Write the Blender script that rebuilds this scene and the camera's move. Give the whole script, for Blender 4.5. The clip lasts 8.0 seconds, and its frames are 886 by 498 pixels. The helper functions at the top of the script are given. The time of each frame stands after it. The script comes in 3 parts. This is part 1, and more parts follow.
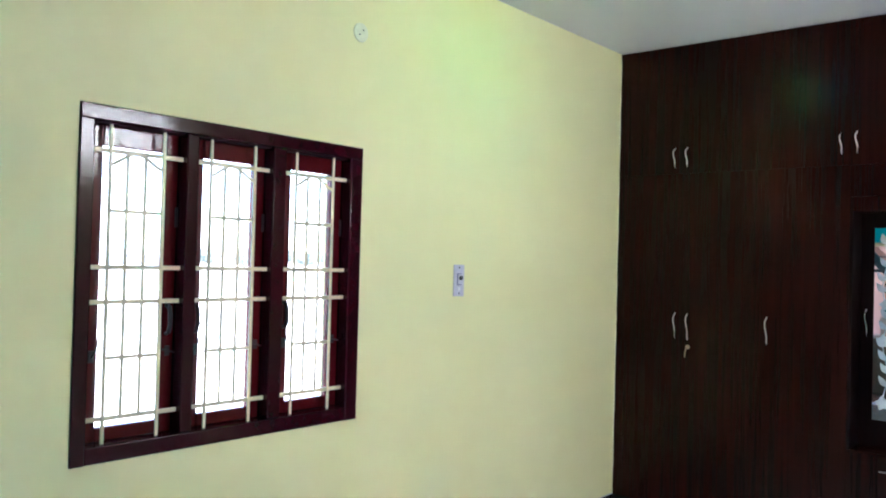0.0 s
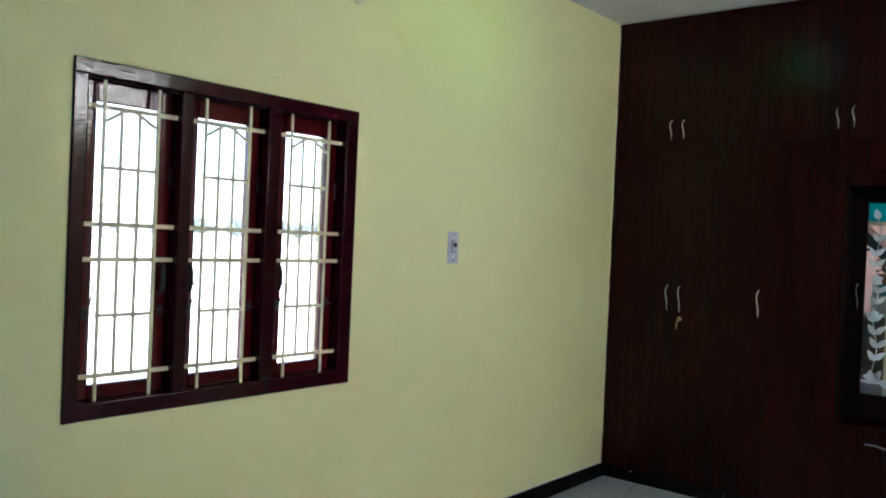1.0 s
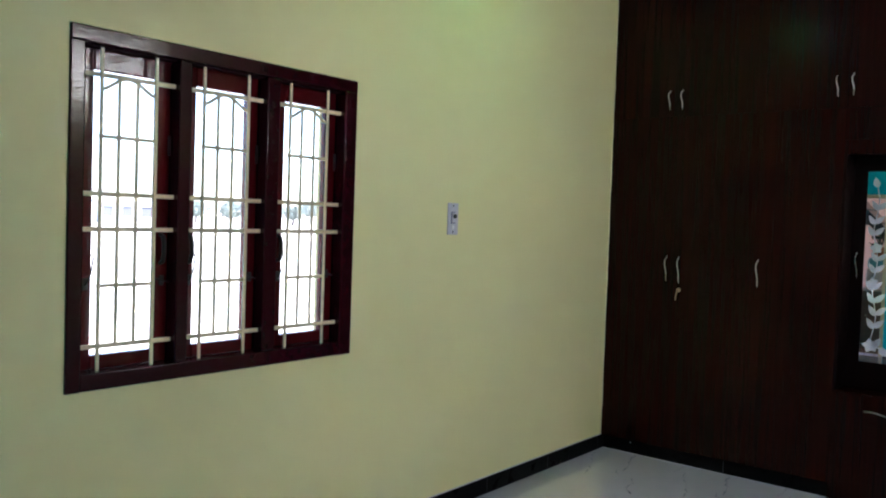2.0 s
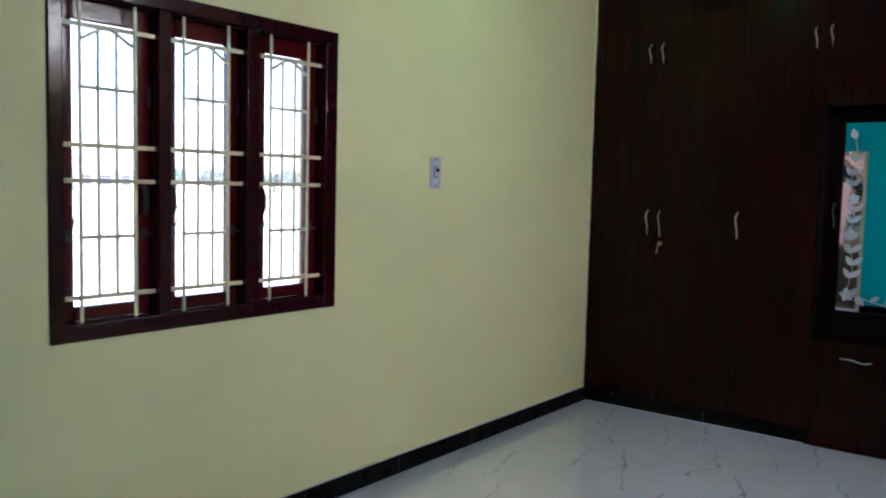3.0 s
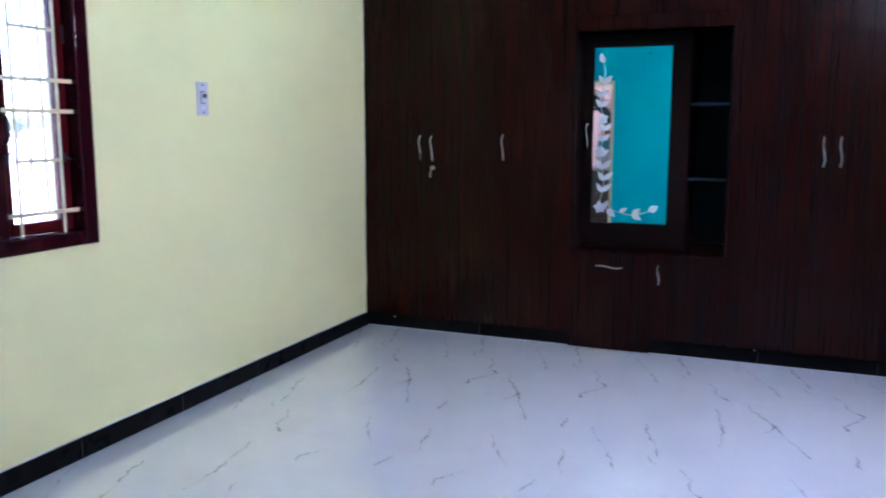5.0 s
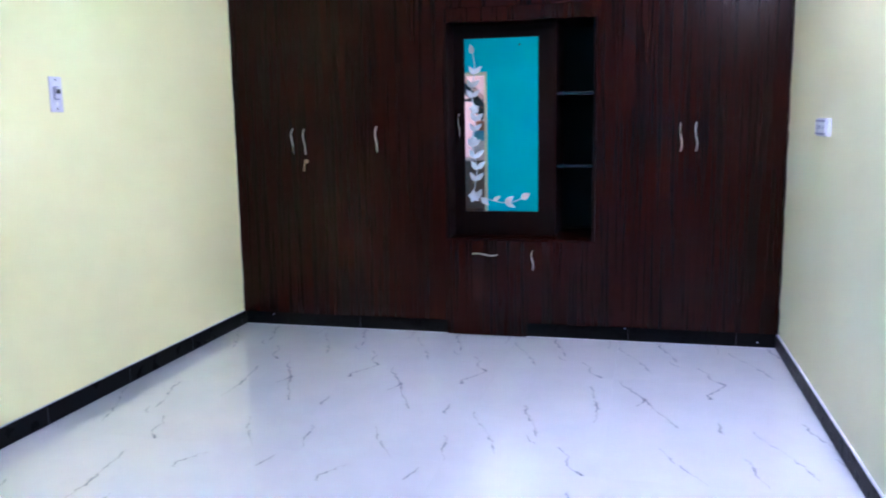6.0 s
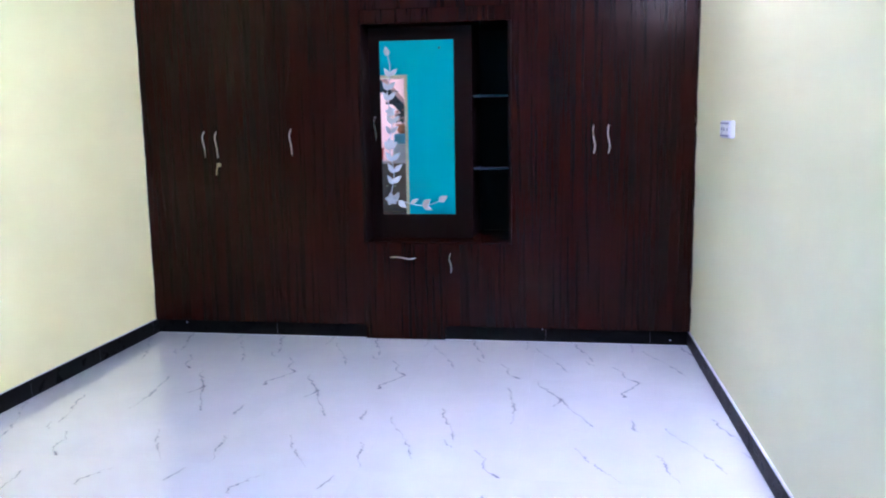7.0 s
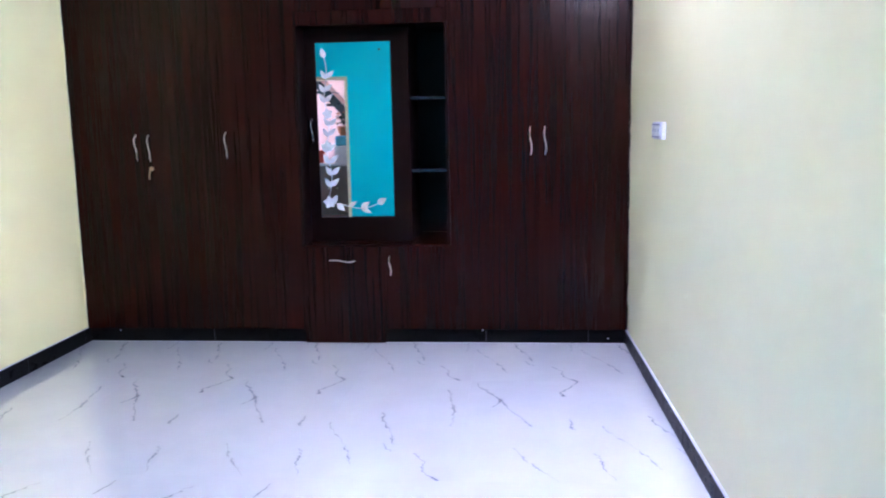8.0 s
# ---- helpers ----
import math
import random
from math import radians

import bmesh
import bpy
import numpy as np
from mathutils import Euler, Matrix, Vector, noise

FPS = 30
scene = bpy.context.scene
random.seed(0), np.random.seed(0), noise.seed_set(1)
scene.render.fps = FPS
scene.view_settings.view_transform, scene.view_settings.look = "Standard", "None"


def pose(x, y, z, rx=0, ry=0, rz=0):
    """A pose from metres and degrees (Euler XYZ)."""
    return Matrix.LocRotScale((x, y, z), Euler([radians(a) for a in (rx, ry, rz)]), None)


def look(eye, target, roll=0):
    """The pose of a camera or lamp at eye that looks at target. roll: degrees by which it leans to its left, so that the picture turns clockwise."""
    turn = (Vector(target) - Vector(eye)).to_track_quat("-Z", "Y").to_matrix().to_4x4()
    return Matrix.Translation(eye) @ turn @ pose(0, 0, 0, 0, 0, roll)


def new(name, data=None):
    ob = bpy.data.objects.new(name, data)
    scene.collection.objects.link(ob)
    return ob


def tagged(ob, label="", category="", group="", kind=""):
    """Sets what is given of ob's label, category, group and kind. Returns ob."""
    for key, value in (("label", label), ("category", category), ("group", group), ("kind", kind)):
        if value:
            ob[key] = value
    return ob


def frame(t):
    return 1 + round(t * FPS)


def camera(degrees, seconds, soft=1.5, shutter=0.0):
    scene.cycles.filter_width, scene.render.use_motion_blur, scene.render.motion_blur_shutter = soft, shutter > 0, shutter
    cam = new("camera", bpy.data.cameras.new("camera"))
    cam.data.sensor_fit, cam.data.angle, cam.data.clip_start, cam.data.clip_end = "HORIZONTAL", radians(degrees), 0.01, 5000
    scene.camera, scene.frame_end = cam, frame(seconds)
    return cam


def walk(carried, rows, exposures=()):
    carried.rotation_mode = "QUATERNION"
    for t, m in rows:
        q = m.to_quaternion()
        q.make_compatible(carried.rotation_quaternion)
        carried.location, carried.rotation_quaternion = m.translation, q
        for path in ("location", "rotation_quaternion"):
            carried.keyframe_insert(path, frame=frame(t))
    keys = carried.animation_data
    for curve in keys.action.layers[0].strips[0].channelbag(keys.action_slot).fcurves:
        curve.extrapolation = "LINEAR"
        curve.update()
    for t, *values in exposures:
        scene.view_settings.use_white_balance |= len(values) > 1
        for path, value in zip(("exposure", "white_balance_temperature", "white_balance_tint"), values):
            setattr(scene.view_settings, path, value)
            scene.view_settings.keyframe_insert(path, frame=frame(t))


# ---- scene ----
cam = camera(56.3, 8.0, soft=1.9, shutter=0.5)
PATH = [
    (0, (2.577, -4.821, 1.545), (1.291, -3.289, 1.577), 1.5),
    (0.5, (2.575, -4.817, 1.53), (1.295, -3.281, 1.536), 1.6),
    (1, (2.57, -4.82, 1.509), (1.298, -3.276, 1.479), 2.5),
    (1.5, (2.559, -4.826, 1.485), (1.291, -3.28, 1.437), 2.3),
    (1.7, (2.545, -4.825, 1.476), (1.282, -3.275, 1.424), 2.2),
    (2.8, (2.547, -4.841, 1.413), (1.303, -3.283, 1.257), 1.5),
    (3, (2.558, -4.844, 1.402), (1.336, -3.269, 1.246), 1.4),
    (3.5, (2.587, -4.85, 1.369), (1.44, -3.222, 1.185), 1.3),
    (4, (2.584, -4.849, 1.345), (1.534, -3.161, 1.132), 0.5),
    (4.5, (2.576, -4.853, 1.335), (1.668, -3.09, 1.075), -0.1),
    (5, (2.567, -4.861, 1.332), (1.812, -3.032, 1.038), 0.1),
    (5.2, (2.557, -4.866, 1.33), (1.862, -3.015, 1.027), -0.3),
    (6.3, (2.61, -4.844, 1.322), (2.188, -2.914, 1.012), -0.8),
    (6.5, (2.615, -4.827, 1.319), (2.23, -2.889, 1.011), -0.7),
    (7, (2.638, -4.817, 1.321), (2.327, -2.866, 1.013), -0.9),
    (7.5, (2.653, -4.81, 1.322), (2.404, -2.849, 1.014), -1.2),
    (8, (2.674, -4.804, 1.324), (2.493, -2.836, 1.017), -1.1),
]
EXPOSURES = [
    (0.0, 4.25, 5340, 25), (0.5, 3.86, 5590, 20), (1.0, 3.54, 5580, 20), (1.5, 3.38, 5600, 22), (3.0, 3.34, 5380, 26), (3.5, 3.38, 5040, 35),
    (4.0, 3.64, 5000, 36), (4.5, 3.97, 4910, 35), (5.0, 4.23, 4860, 35), (6.5, 4.84, 4930, 40), (8.0, 4.91, 5010, 42)]
walk(cam, [(t, look(e, g, r)) for t, e, g, r in PATH], EXPOSURES)

# ---- world, sun and lamps ----
SUN_UP, SUN_ROUND = radians(58), radians(70)
world = bpy.data.worlds.new("world")
scene.world = world
world.use_nodes = True
wn = world.node_tree.nodes
sky = wn.new("ShaderNodeTexSky")
sky.sky_type, sky.sun_disc = "NISHITA", False
sky.sun_elevation, sky.sun_rotation = SUN_UP, SUN_ROUND
world.node_tree.links.new(sky.outputs[0], wn["Background"].inputs[0])
wn["Background"].inputs[1].default_value = 0.10

sun = new("sun", bpy.data.lights.new("sun", "SUN"))
sun.data.energy, sun.data.angle, sun.data.color = 3.0, radians(0.5), (1.0, 0.95, 0.87)
to_sun = Vector((math.sin(SUN_ROUND) * math.cos(SUN_UP), math.cos(SUN_ROUND) * math.cos(SUN_UP), math.sin(SUN_UP)))
sun.matrix_world = look(to_sun * 20, (0, 0, 0))

TUBE_GLOW = 14.0          # the batten's tube, which lights the bedroom
LAMP_X, LAMP_Y = 0.74, -1.58
GREEN_LIGHT, BLUE_LIGHT = 1.6, 0.5
HALL_SKY = 3.0           # daylight in the hall's opening

# ---- sizes of the room ----
WX, CEIL, BACK = 3.310, 2.922, -5.64      # east wall, ceiling, back wall
THICK = 0.23
LOFT_Z = 2.126


# ---- building tools ----
def link(name, bm, material, parent=None, label=""):
    me = bpy.data.meshes.new(name)
    bm.normal_update()
    bm.to_mesh(me)
    bm.free()
    for m in (material if isinstance(material, (list, tuple)) else [material]):
        me.materials.append(m)
    ob = new(name, me)
    if parent is not None:
        ob.parent = parent
        ob.matrix_parent_inverse = parent_inverse(parent)
    if label:
        tagged(ob, label)
    return ob


def parent_inverse(parent):
    m = parent.matrix_basis.copy()
    up = parent.parent
    while up is not None:
        m = up.matrix_basis @ up_inverse(parent) @ m
        parent, up = up, up.parent
    return m.inverted()


def up_inverse(ob):
    return ob.matrix_parent_inverse


def part(name, bm, material, parent, label=""):
    return link(name, bm, material, parent, label)


def thing(name, place, label, category, group="", kind=""):
    ob = new(name)
    ob.empty_display_size = 0.1
    ob.matrix_basis = Matrix.Translation(place)
    return tagged(ob, label, category, group, kind)


def add_box(bm, a, b, bevel=0.0, seg=1):
    made = bmesh.ops.create_cube(bm, size=1)["verts"]
    for v in made:
        v.co = Vector([a[k] + (v.co[k] + 0.5) * (b[k] - a[k]) for k in range(3)])
    if bevel:
        edges = {e for v in made for e in v.link_edges}
        bmesh.ops.bevel(bm, geom=list(edges), offset=bevel, segments=seg, affect="EDGES", profile=0.5)
    return bm


def box(a, b, bevel=0.0, seg=1):
    return add_box(bmesh.new(), a, b, bevel, seg)


def add_sweep(bm, path, across, rx, ry, sides=8):
    """A bar of elliptic section along a path; across is a direction square to it."""
    path = [Vector(p) for p in path]
    rings = []
    for k, p in enumerate(path):
        way = (path[min(k + 1, len(path) - 1)] - path[max(k - 1, 0)]).normalized()
        u = (Vector(across) - way * way.dot(Vector(across))).normalized()
        w = way.cross(u)
        rings.append([bm.verts.new(p + u * rx * math.cos(2 * math.pi * n / sides) + w * ry * math.sin(2 * math.pi * n / sides)) for n in range(sides)])
    for r0, r1 in zip(rings, rings[1:]):
        for n in range(sides):
            f = bm.faces.new((r0[n], r0[(n + 1) % sides], r1[(n + 1) % sides], r1[n]))
            f.smooth = True
    bm.faces.new(rings[0][::-1])
    bm.faces.new(rings[-1])
    return bm


def sweep(path, across, rx, ry, sides=8):
    return add_sweep(bmesh.new(), path, across, rx, ry, sides)


def add_disc(bm, centre, axis, r, depth, sides=24, bevel=0.0):
    axis = Vector(axis).normalized()
    m = Matrix.Translation(Vector(centre)) @ axis.to_track_quat("Z", "Y").to_matrix().to_4x4()
    made = bmesh.ops.create_cone(bm, cap_ends=True, segments=sides, radius1=r, radius2=r, depth=depth, matrix=m)["verts"]
    if bevel:
        edges = {e for v in made for e in v.link_edges if len(e.link_faces) == 2 and any(len(f.verts) > 4 for f in e.link_faces)}
        bmesh.ops.bevel(bm, geom=list(edges), offset=bevel, segments=2, affect="EDGES", profile=0.5)
    return bm


def disc(centre, axis, r, depth, sides=24, bevel=0.0):
    return add_disc(bmesh.new(), centre, axis, r, depth, sides, bevel)


# the east wall stands a little out of square
SLANT = Matrix.Translation((WX, 0, 0)) @ pose(0, 0, 0, 0, 0, 1.25) @ Matrix.Translation((-WX, 0, 0))


def slant(ob):
    ob.matrix_basis = SLANT @ ob.matrix_basis
    return ob


# ---- materials ----
class Nodes:
    def __init__(self, name):
        self.material = bpy.data.materials.new(name)
        self.material.use_nodes = True
        self.tree = self.material.node_tree
        self.shader = self.tree.nodes["Principled BSDF"]
        self.output = self.tree.nodes["Material Output"]

    def add(self, kind, **values):
        n = self.tree.nodes.new(kind)
        if "operation" in values:
            n.operation = values["operation"]
        if "use_clamp" in values:
            n.use_clamp = values["use_clamp"]
        if "interpolation_type" in values:
            n.interpolation_type = values["interpolation_type"]
        if "data_type" in values:
            n.data_type = values["data_type"]
        if "blend_type" in values:
            n.blend_type = values["blend_type"]
        return n

    def join(self, a, b):
        self.tree.links.new(a, b)

    def put(self, socket, value):
        if hasattr(value, "is_linked"):
            self.join(value, socket)
        else:
            socket.default_value = value

    def coords(self, which="Object"):
        return self.add("ShaderNodeTexCoord").outputs[which]

    def mapped(self, source, scale=(1, 1, 1), shift=None):
        n = self.add("ShaderNodeMapping")
        self.join(source, n.inputs[0])
        n.inputs["Scale"].default_value = scale
        if shift is not None:
            self.put(n.inputs["Location"], shift)
        return n.outputs[0]

    def noise(self, source, scale, detail=4.0, rough=0.55, warp=0.0):
        n = self.add("ShaderNodeTexNoise")
        self.join(source, n.inputs["Vector"])
        n.inputs["Scale"].default_value, n.inputs["Detail"].default_value = scale, detail
        n.inputs["Roughness"].default_value, n.inputs["Distortion"].default_value = rough, warp
        return n.outputs["Fac"]

    def math(self, op, a, b=0.0, clamp=False):
        n = self.add("ShaderNodeMath", operation=op, use_clamp=clamp)
        self.put(n.inputs[0], a)
        self.put(n.inputs[1], b)
        return n.outputs[0]

    def vector(self, op, a, b=(0, 0, 0), scale=None):
        n = self.add("ShaderNodeVectorMath", operation=op)
        self.put(n.inputs[0], a)
        self.put(n.inputs[1], b)
        if scale is not None:
            self.put(n.inputs["Scale"], scale)
        return n.outputs["Value" if op in ("DOT_PRODUCT", "LENGTH", "DISTANCE") else "Vector"]

    def range(self, value, a, b, c, d, smooth=False):
        n = self.add("ShaderNodeMapRange", interpolation_type="SMOOTHSTEP" if smooth else "LINEAR")
        self.join(value, n.inputs[0])
        for k, x in enumerate((a, b, c, d)):
            n.inputs[k + 1].default_value = x
        return n.outputs[0]

    def mix(self, fac, a, b, blend="MIX"):
        n = self.add("ShaderNodeMix", data_type="RGBA", blend_type=blend)
        self.put(n.inputs[0], fac)
        for socket, value in ((n.inputs[6], a), (n.inputs[7], b)):
            self.put(socket, value if hasattr(value, "is_linked") else (*value, 1))
        return n.outputs[2]

    def bump(self, height, strength, distance):
        n = self.add("ShaderNodeBump")
        n.inputs["Strength"].default_value, n.inputs["Distance"].default_value = strength, distance
        self.join(height, n.inputs["Height"])
        self.join(n.outputs[0], self.shader.inputs["Normal"])

    def set(self, **values):
        for key, value in values.items():
            name = {"color": "Base Color", "rough": "Roughness", "metal": "Metallic", "spec": "Specular IOR Level",
                    "coat": "Coat Weight", "coat_rough": "Coat Roughness", "ior": "IOR"}[key]
            self.put(self.shader.inputs[name], (*value, 1) if isinstance(value, tuple) else value)
        return self.material


def paint(name, base, other, rough=0.6, patch=0.9, grain=0.12):
    """Rolled wall paint: faint cloudy patches, roller grain and a few scuffs."""
    n = Nodes(name)
    at = n.coords()
    cloud = n.noise(at, patch, 5, 0.6)
    fine = n.noise(at, 240, 3, 0.6)
    color = n.mix(n.range(cloud, 0.35, 0.7, 0, 1), base, other)
    color = n.mix(n.math("MULTIPLY", n.range(n.noise(at, 3.2, 8, 0.7), 0.60, 0.78, 0, 1), 0.12), color, tuple(c * 0.8 for c in base))
    n.bump(n.math("ADD", fine, n.math("MULTIPLY", n.noise(at, 9, 3), 1.5)), grain, 0.002)
    return n.set(color=color, rough=n.range(n.noise(at, 5, 3), 0.3, 0.7, rough - 0.06, rough + 0.06), spec=0.25)


def mahogany(name, dark, light, rough=0.24, spec=0.15):
    """Dark laminate with upright grain, shifted from board to board."""
    n = Nodes(name)
    info = n.add("ShaderNodeObjectInfo").outputs["Random"]
    at = n.vector("ADD", n.coords(), n.vector("SCALE", (13.0, 7.0, 29.0), scale=info))
    streak = n.noise(n.mapped(at, (1, 1, 0.022)), 55, 3, 0.55, 0.1)
    thin = n.noise(n.mapped(at, (1, 1, 0.010)), 190, 2, 0.5)
    flame = n.noise(n.mapped(at, (1, 1, 0.06)), 16.0, 2, 0.5, 0.1)
    f = n.math("ADD", n.math("MULTIPLY", streak, 0.44), n.math("ADD", n.math("MULTIPLY", thin, 0.22), n.math("MULTIPLY", flame, 0.34)))
    color = n.mix(n.range(f, 0.34, 0.67, 0, 1), dark, light)
    n.bump(thin, 0.010, 0.0003)
    return n.set(color=color, rough=n.range(flame, 0.3, 0.7, rough - 0.015, rough + 0.02), spec=spec)


def gloss_wood(name, base):
    """Brushed maroon enamel on timber, with runs and brush marks."""
    n = Nodes(name)
    at = n.coords()
    brush = n.noise(n.mapped(at, (1, 0.10, 1)), 150, 3, 0.55)
    lumps = n.noise(at, 28, 3, 0.6)
    color = n.mix(n.range(lumps, 0.3, 0.7, 0, 1), base, tuple(c * 1.25 for c in base))
    n.bump(n.math("ADD", brush, n.math("MULTIPLY", n.noise(n.mapped(at, (1, 0.3, 0.6)), 45, 2, 0.5), 1.6)), 0.38, 0.0011)
    return n.set(color=color, rough=n.range(lumps, 0.3, 0.7, 0.055, 0.09), spec=0.35)


def plain(name, base, rough, metal=0.0, spec=0.5, scale=40, vary=0.12, grain=0.05):
    n = Nodes(name)
    at = n.coords()
    v = n.noise(at, scale, 4, 0.6)
    big = n.noise(at, scale / 9, 3, 0.6)
    color = n.mix(n.range(n.math("ADD", v, big), 0.7, 1.3, 0, 1), tuple(c * (1 - vary) for c in base), tuple(min(1, c * (1 + vary)) for c in base))
    n.bump(v, grain, 0.001)
    return n.set(color=color, rough=n.range(big, 0.3, 0.7, max(0.02, rough - 0.05), rough + 0.05), metal=metal, spec=spec)


# the printed veins of the floor tiles: how strong, and chains of (across, down) from a tile's far left corner, in metres
VEINS_BRANCHED = [
    (0.62, [(0.03, 0.04), (0.09, 0.18), (0.15, 0.28), (0.22, 0.46), (0.30, 0.63)]), (0.6, [(0.12, 0.39), (0.16, 0.30)]),
    (0.85, [(0.545, 0.0), (0.447, 0.18), (0.462, 0.225)]), (0.1, [(0.477, 0.66), (0.469, 0.51)]),
    (0.5, [(0.225, 0.88), (0.275, 1.01), (0.385, 1.19)]), (0.6, [(0.545, 0.92), (0.57, 1.06), (0.60, 1.17)]),
]
VEINS_HOOKED = [
    (0.5, [(0.50, 0.15), (0.53, 0.35), (0.55, 0.50), (0.55, 0.64)]), (0.2, [(0.0, 0.62), (0.07, 0.775), (0.148, 0.943)]),
    (0.7, [(0.155, 0.955), (0.175, 1.065)]), (0.5, [(0.217, 0.48), (0.242, 0.59), (0.298, 0.75), (0.324, 0.85)]),
    (0.9, [(0.28, 0.85), (0.307, 0.918), (0.326, 0.935)]),
    (1.0, [(0.422, 0.948), (0.464, 1.014), (0.474, 1.104), (0.50, 1.165), (0.547, 1.2)]),
]
VEINS_PLAIN = [
    (0.6, [(0.24, 0.09), (0.17, 0.20), (0.18, 0.24)]), (0.4, [(0.52, 0.06), (0.50, 0.16)]),
    (0.5, [(0.08, 0.5), (0.16, 0.75), (0.22, 0.83)]), (0.5, [(0.44, 0.62), (0.40, 0.84), (0.45, 1.04)]),
]


def marble_tile(name, chains):
    n = Nodes(name)
    at = n.coords()
    info = n.add("ShaderNodeObjectInfo").outputs["Random"]
    wob = n.add("ShaderNodeTexNoise")
    n.join(at, wob.inputs["Vector"])
    wob.inputs["Scale"].default_value, wob.inputs["Detail"].default_value, wob.inputs["Roughness"].default_value = 17, 4, 0.65
    push = n.vector("SCALE", n.vector("SUBTRACT", wob.outputs["Color"], (0.5, 0.5, 0.5)), scale=0.065)
    p = n.vector("MULTIPLY", n.vector("ADD", at, push), (1, 1, 0))
    near = None
    for strong, chain in chains:
        for (x0, v0), (x1, v1) in zip(chain, chain[1:]):
            a = Vector((x0 - 0.3, 0.6 - v0, 0))
            d = Vector((x1 - x0, v0 - v1, 0))
            pa = n.vector("SUBTRACT", p, tuple(a))
            h = n.math("MULTIPLY", n.vector("DOT_PRODUCT", pa, tuple(d / d.length_squared)), 1.0, clamp=True)
            far = n.math("ADD", n.vector("LENGTH", n.vector("SUBTRACT", pa, n.vector("SCALE", tuple(d), scale=h))), (1.0 - strong) * 0.0026)
            near = far if near is None else n.math("MINIMUM", near, far)
    broken = n.range(n.noise(at, 9, 4, 0.6), 0.40, 0.62, 0.0, 1.0, True)
    width = n.math("ADD", 0.0042, n.math("MULTIPLY", broken, 0.0044))
    core = n.math("MULTIPLY", n.math("SUBTRACT", 1.0, n.math("DIVIDE", near, width), clamp=True), n.math("ADD", 0.50, n.math("MULTIPLY", broken, 0.50)))
    n.shader.inputs["Coat IOR"].default_value = 1.55
    halo = n.math("MULTIPLY", n.range(near, 0.0, 0.026, 1.0, 0.0, True), n.math("MULTIPLY", broken, 0.14))
    cloud = n.noise(n.vector("ADD", at, n.vector("SCALE", (5.0, 3.0, 0.0), scale=info)), 3.5, 5, 0.6)
    color = n.mix(n.range(cloud, 0.35, 0.7, 0, 1), (0.685, 0.715, 0.825), (0.73, 0.76, 0.865))
    color = n.mix(halo, color, (0.42, 0.43, 0.50))
    color = n.mix(n.math("MULTIPLY", core, 0.88, clamp=True), color, (0.09, 0.10, 0.18))
    return n.set(color=color, rough=n.range(n.noise(at, 7, 4, 0.6), 0.3, 0.7, 0.015, 0.03), spec=0.9, coat=1.0, coat_rough=0.008)


def granite(name):
    n = Nodes(name)
    at = n.coords()
    fleck = n.noise(at, 330, 3, 0.7)
    color = n.mix(n.range(fleck, 0.60, 0.75, 0, 1), (0.005, 0.005, 0.006), (0.022, 0.022, 0.025))
    return n.set(color=color, rough=n.range(n.noise(at, 12, 4), 0.3, 0.7, 0.24, 0.36), spec=0.035)


def leafy(name, base, other):
    n = Nodes(name)
    rnd = n.add("ShaderNodeNewGeometry").outputs["Random Per Island"]
    return n.set(color=n.mix(rnd, base, other), rough=0.6, spec=0.2)


def glowing(name, base, strength):
    n = Nodes(name)
    n.shader.inputs["Emission Color"].default_value = (*base, 1)
    n.shader.inputs["Emission Strength"].default_value = strength
    return n.set(color=(0.8, 0.8, 0.8), rough=0.4)


def pane_glass(name):
    n = Nodes(name)
    clear = n.add("ShaderNodeBsdfTransparent")
    clear.inputs[0].default_value = (0.95, 0.97, 0.97, 1)
    shine = n.add("ShaderNodeBsdfGlossy")
    shine.inputs["Roughness"].default_value = 0.03
    fres = n.add("ShaderNodeFresnel")
    fres.inputs[0].default_value = 1.45
    m = n.add("ShaderNodeMixShader")
    n.join(fres.outputs[0], m.inputs[0])
    n.join(clear.outputs[0], m.inputs[1])
    n.join(shine.outputs[0], m.inputs[2])
    n.join(m.outputs[0], n.output.inputs[0])
    return n.material


CREAM = paint("cream_wall_paint", (0.82, 0.79, 0.435), (0.85, 0.825, 0.475))
PALE = paint("pale_cream_wall_paint", (0.815, 0.78, 0.495), (0.845, 0.81, 0.535))
TURQUOISE = paint("turquoise_wall_paint", (0.010, 0.62, 0.80), (0.012, 0.66, 0.84), 0.5)
PEACH = paint("peach_wall_paint", (0.80, 0.56, 0.46), (0.84, 0.60, 0.49))
WHITE = paint("white_ceiling_paint", (0.78, 0.78, 0.80), (0.83, 0.83, 0.84), 0.7)
BOARD = mahogany("mahogany_laminate", (0.0030, 0.0006, 0.0004), (0.0215, 0.0024, 0.0009))
# same grain in a darker, duller tone: niche panels, mirror door, carcasses, east filler
BOARD_DEEP = mahogany("darker_mahogany_laminate", (0.003, 0.002, 0.002), (0.009, 0.0026, 0.0024), 0.34, 0.07)
ENAMEL = gloss_wood("maroon_enamel", (0.024, 0.0022, 0.0060))
SASH = gloss_wood("red_maroon_enamel", (0.066, 0.0046, 0.0070))
# matte dark tone for the added strips that hide glare under the head
GLARE_STRIP = plain("dull_glare_strip", (0.020, 0.004, 0.008), 0.6, spec=0.12)
BAR_CREAM = plain("cream_enamel_bar", (0.86, 0.76, 0.53), 0.38, scale=60)
BLACK_METAL = plain("black_metal", (0.012, 0.012, 0.014), 0.35, 0.0)
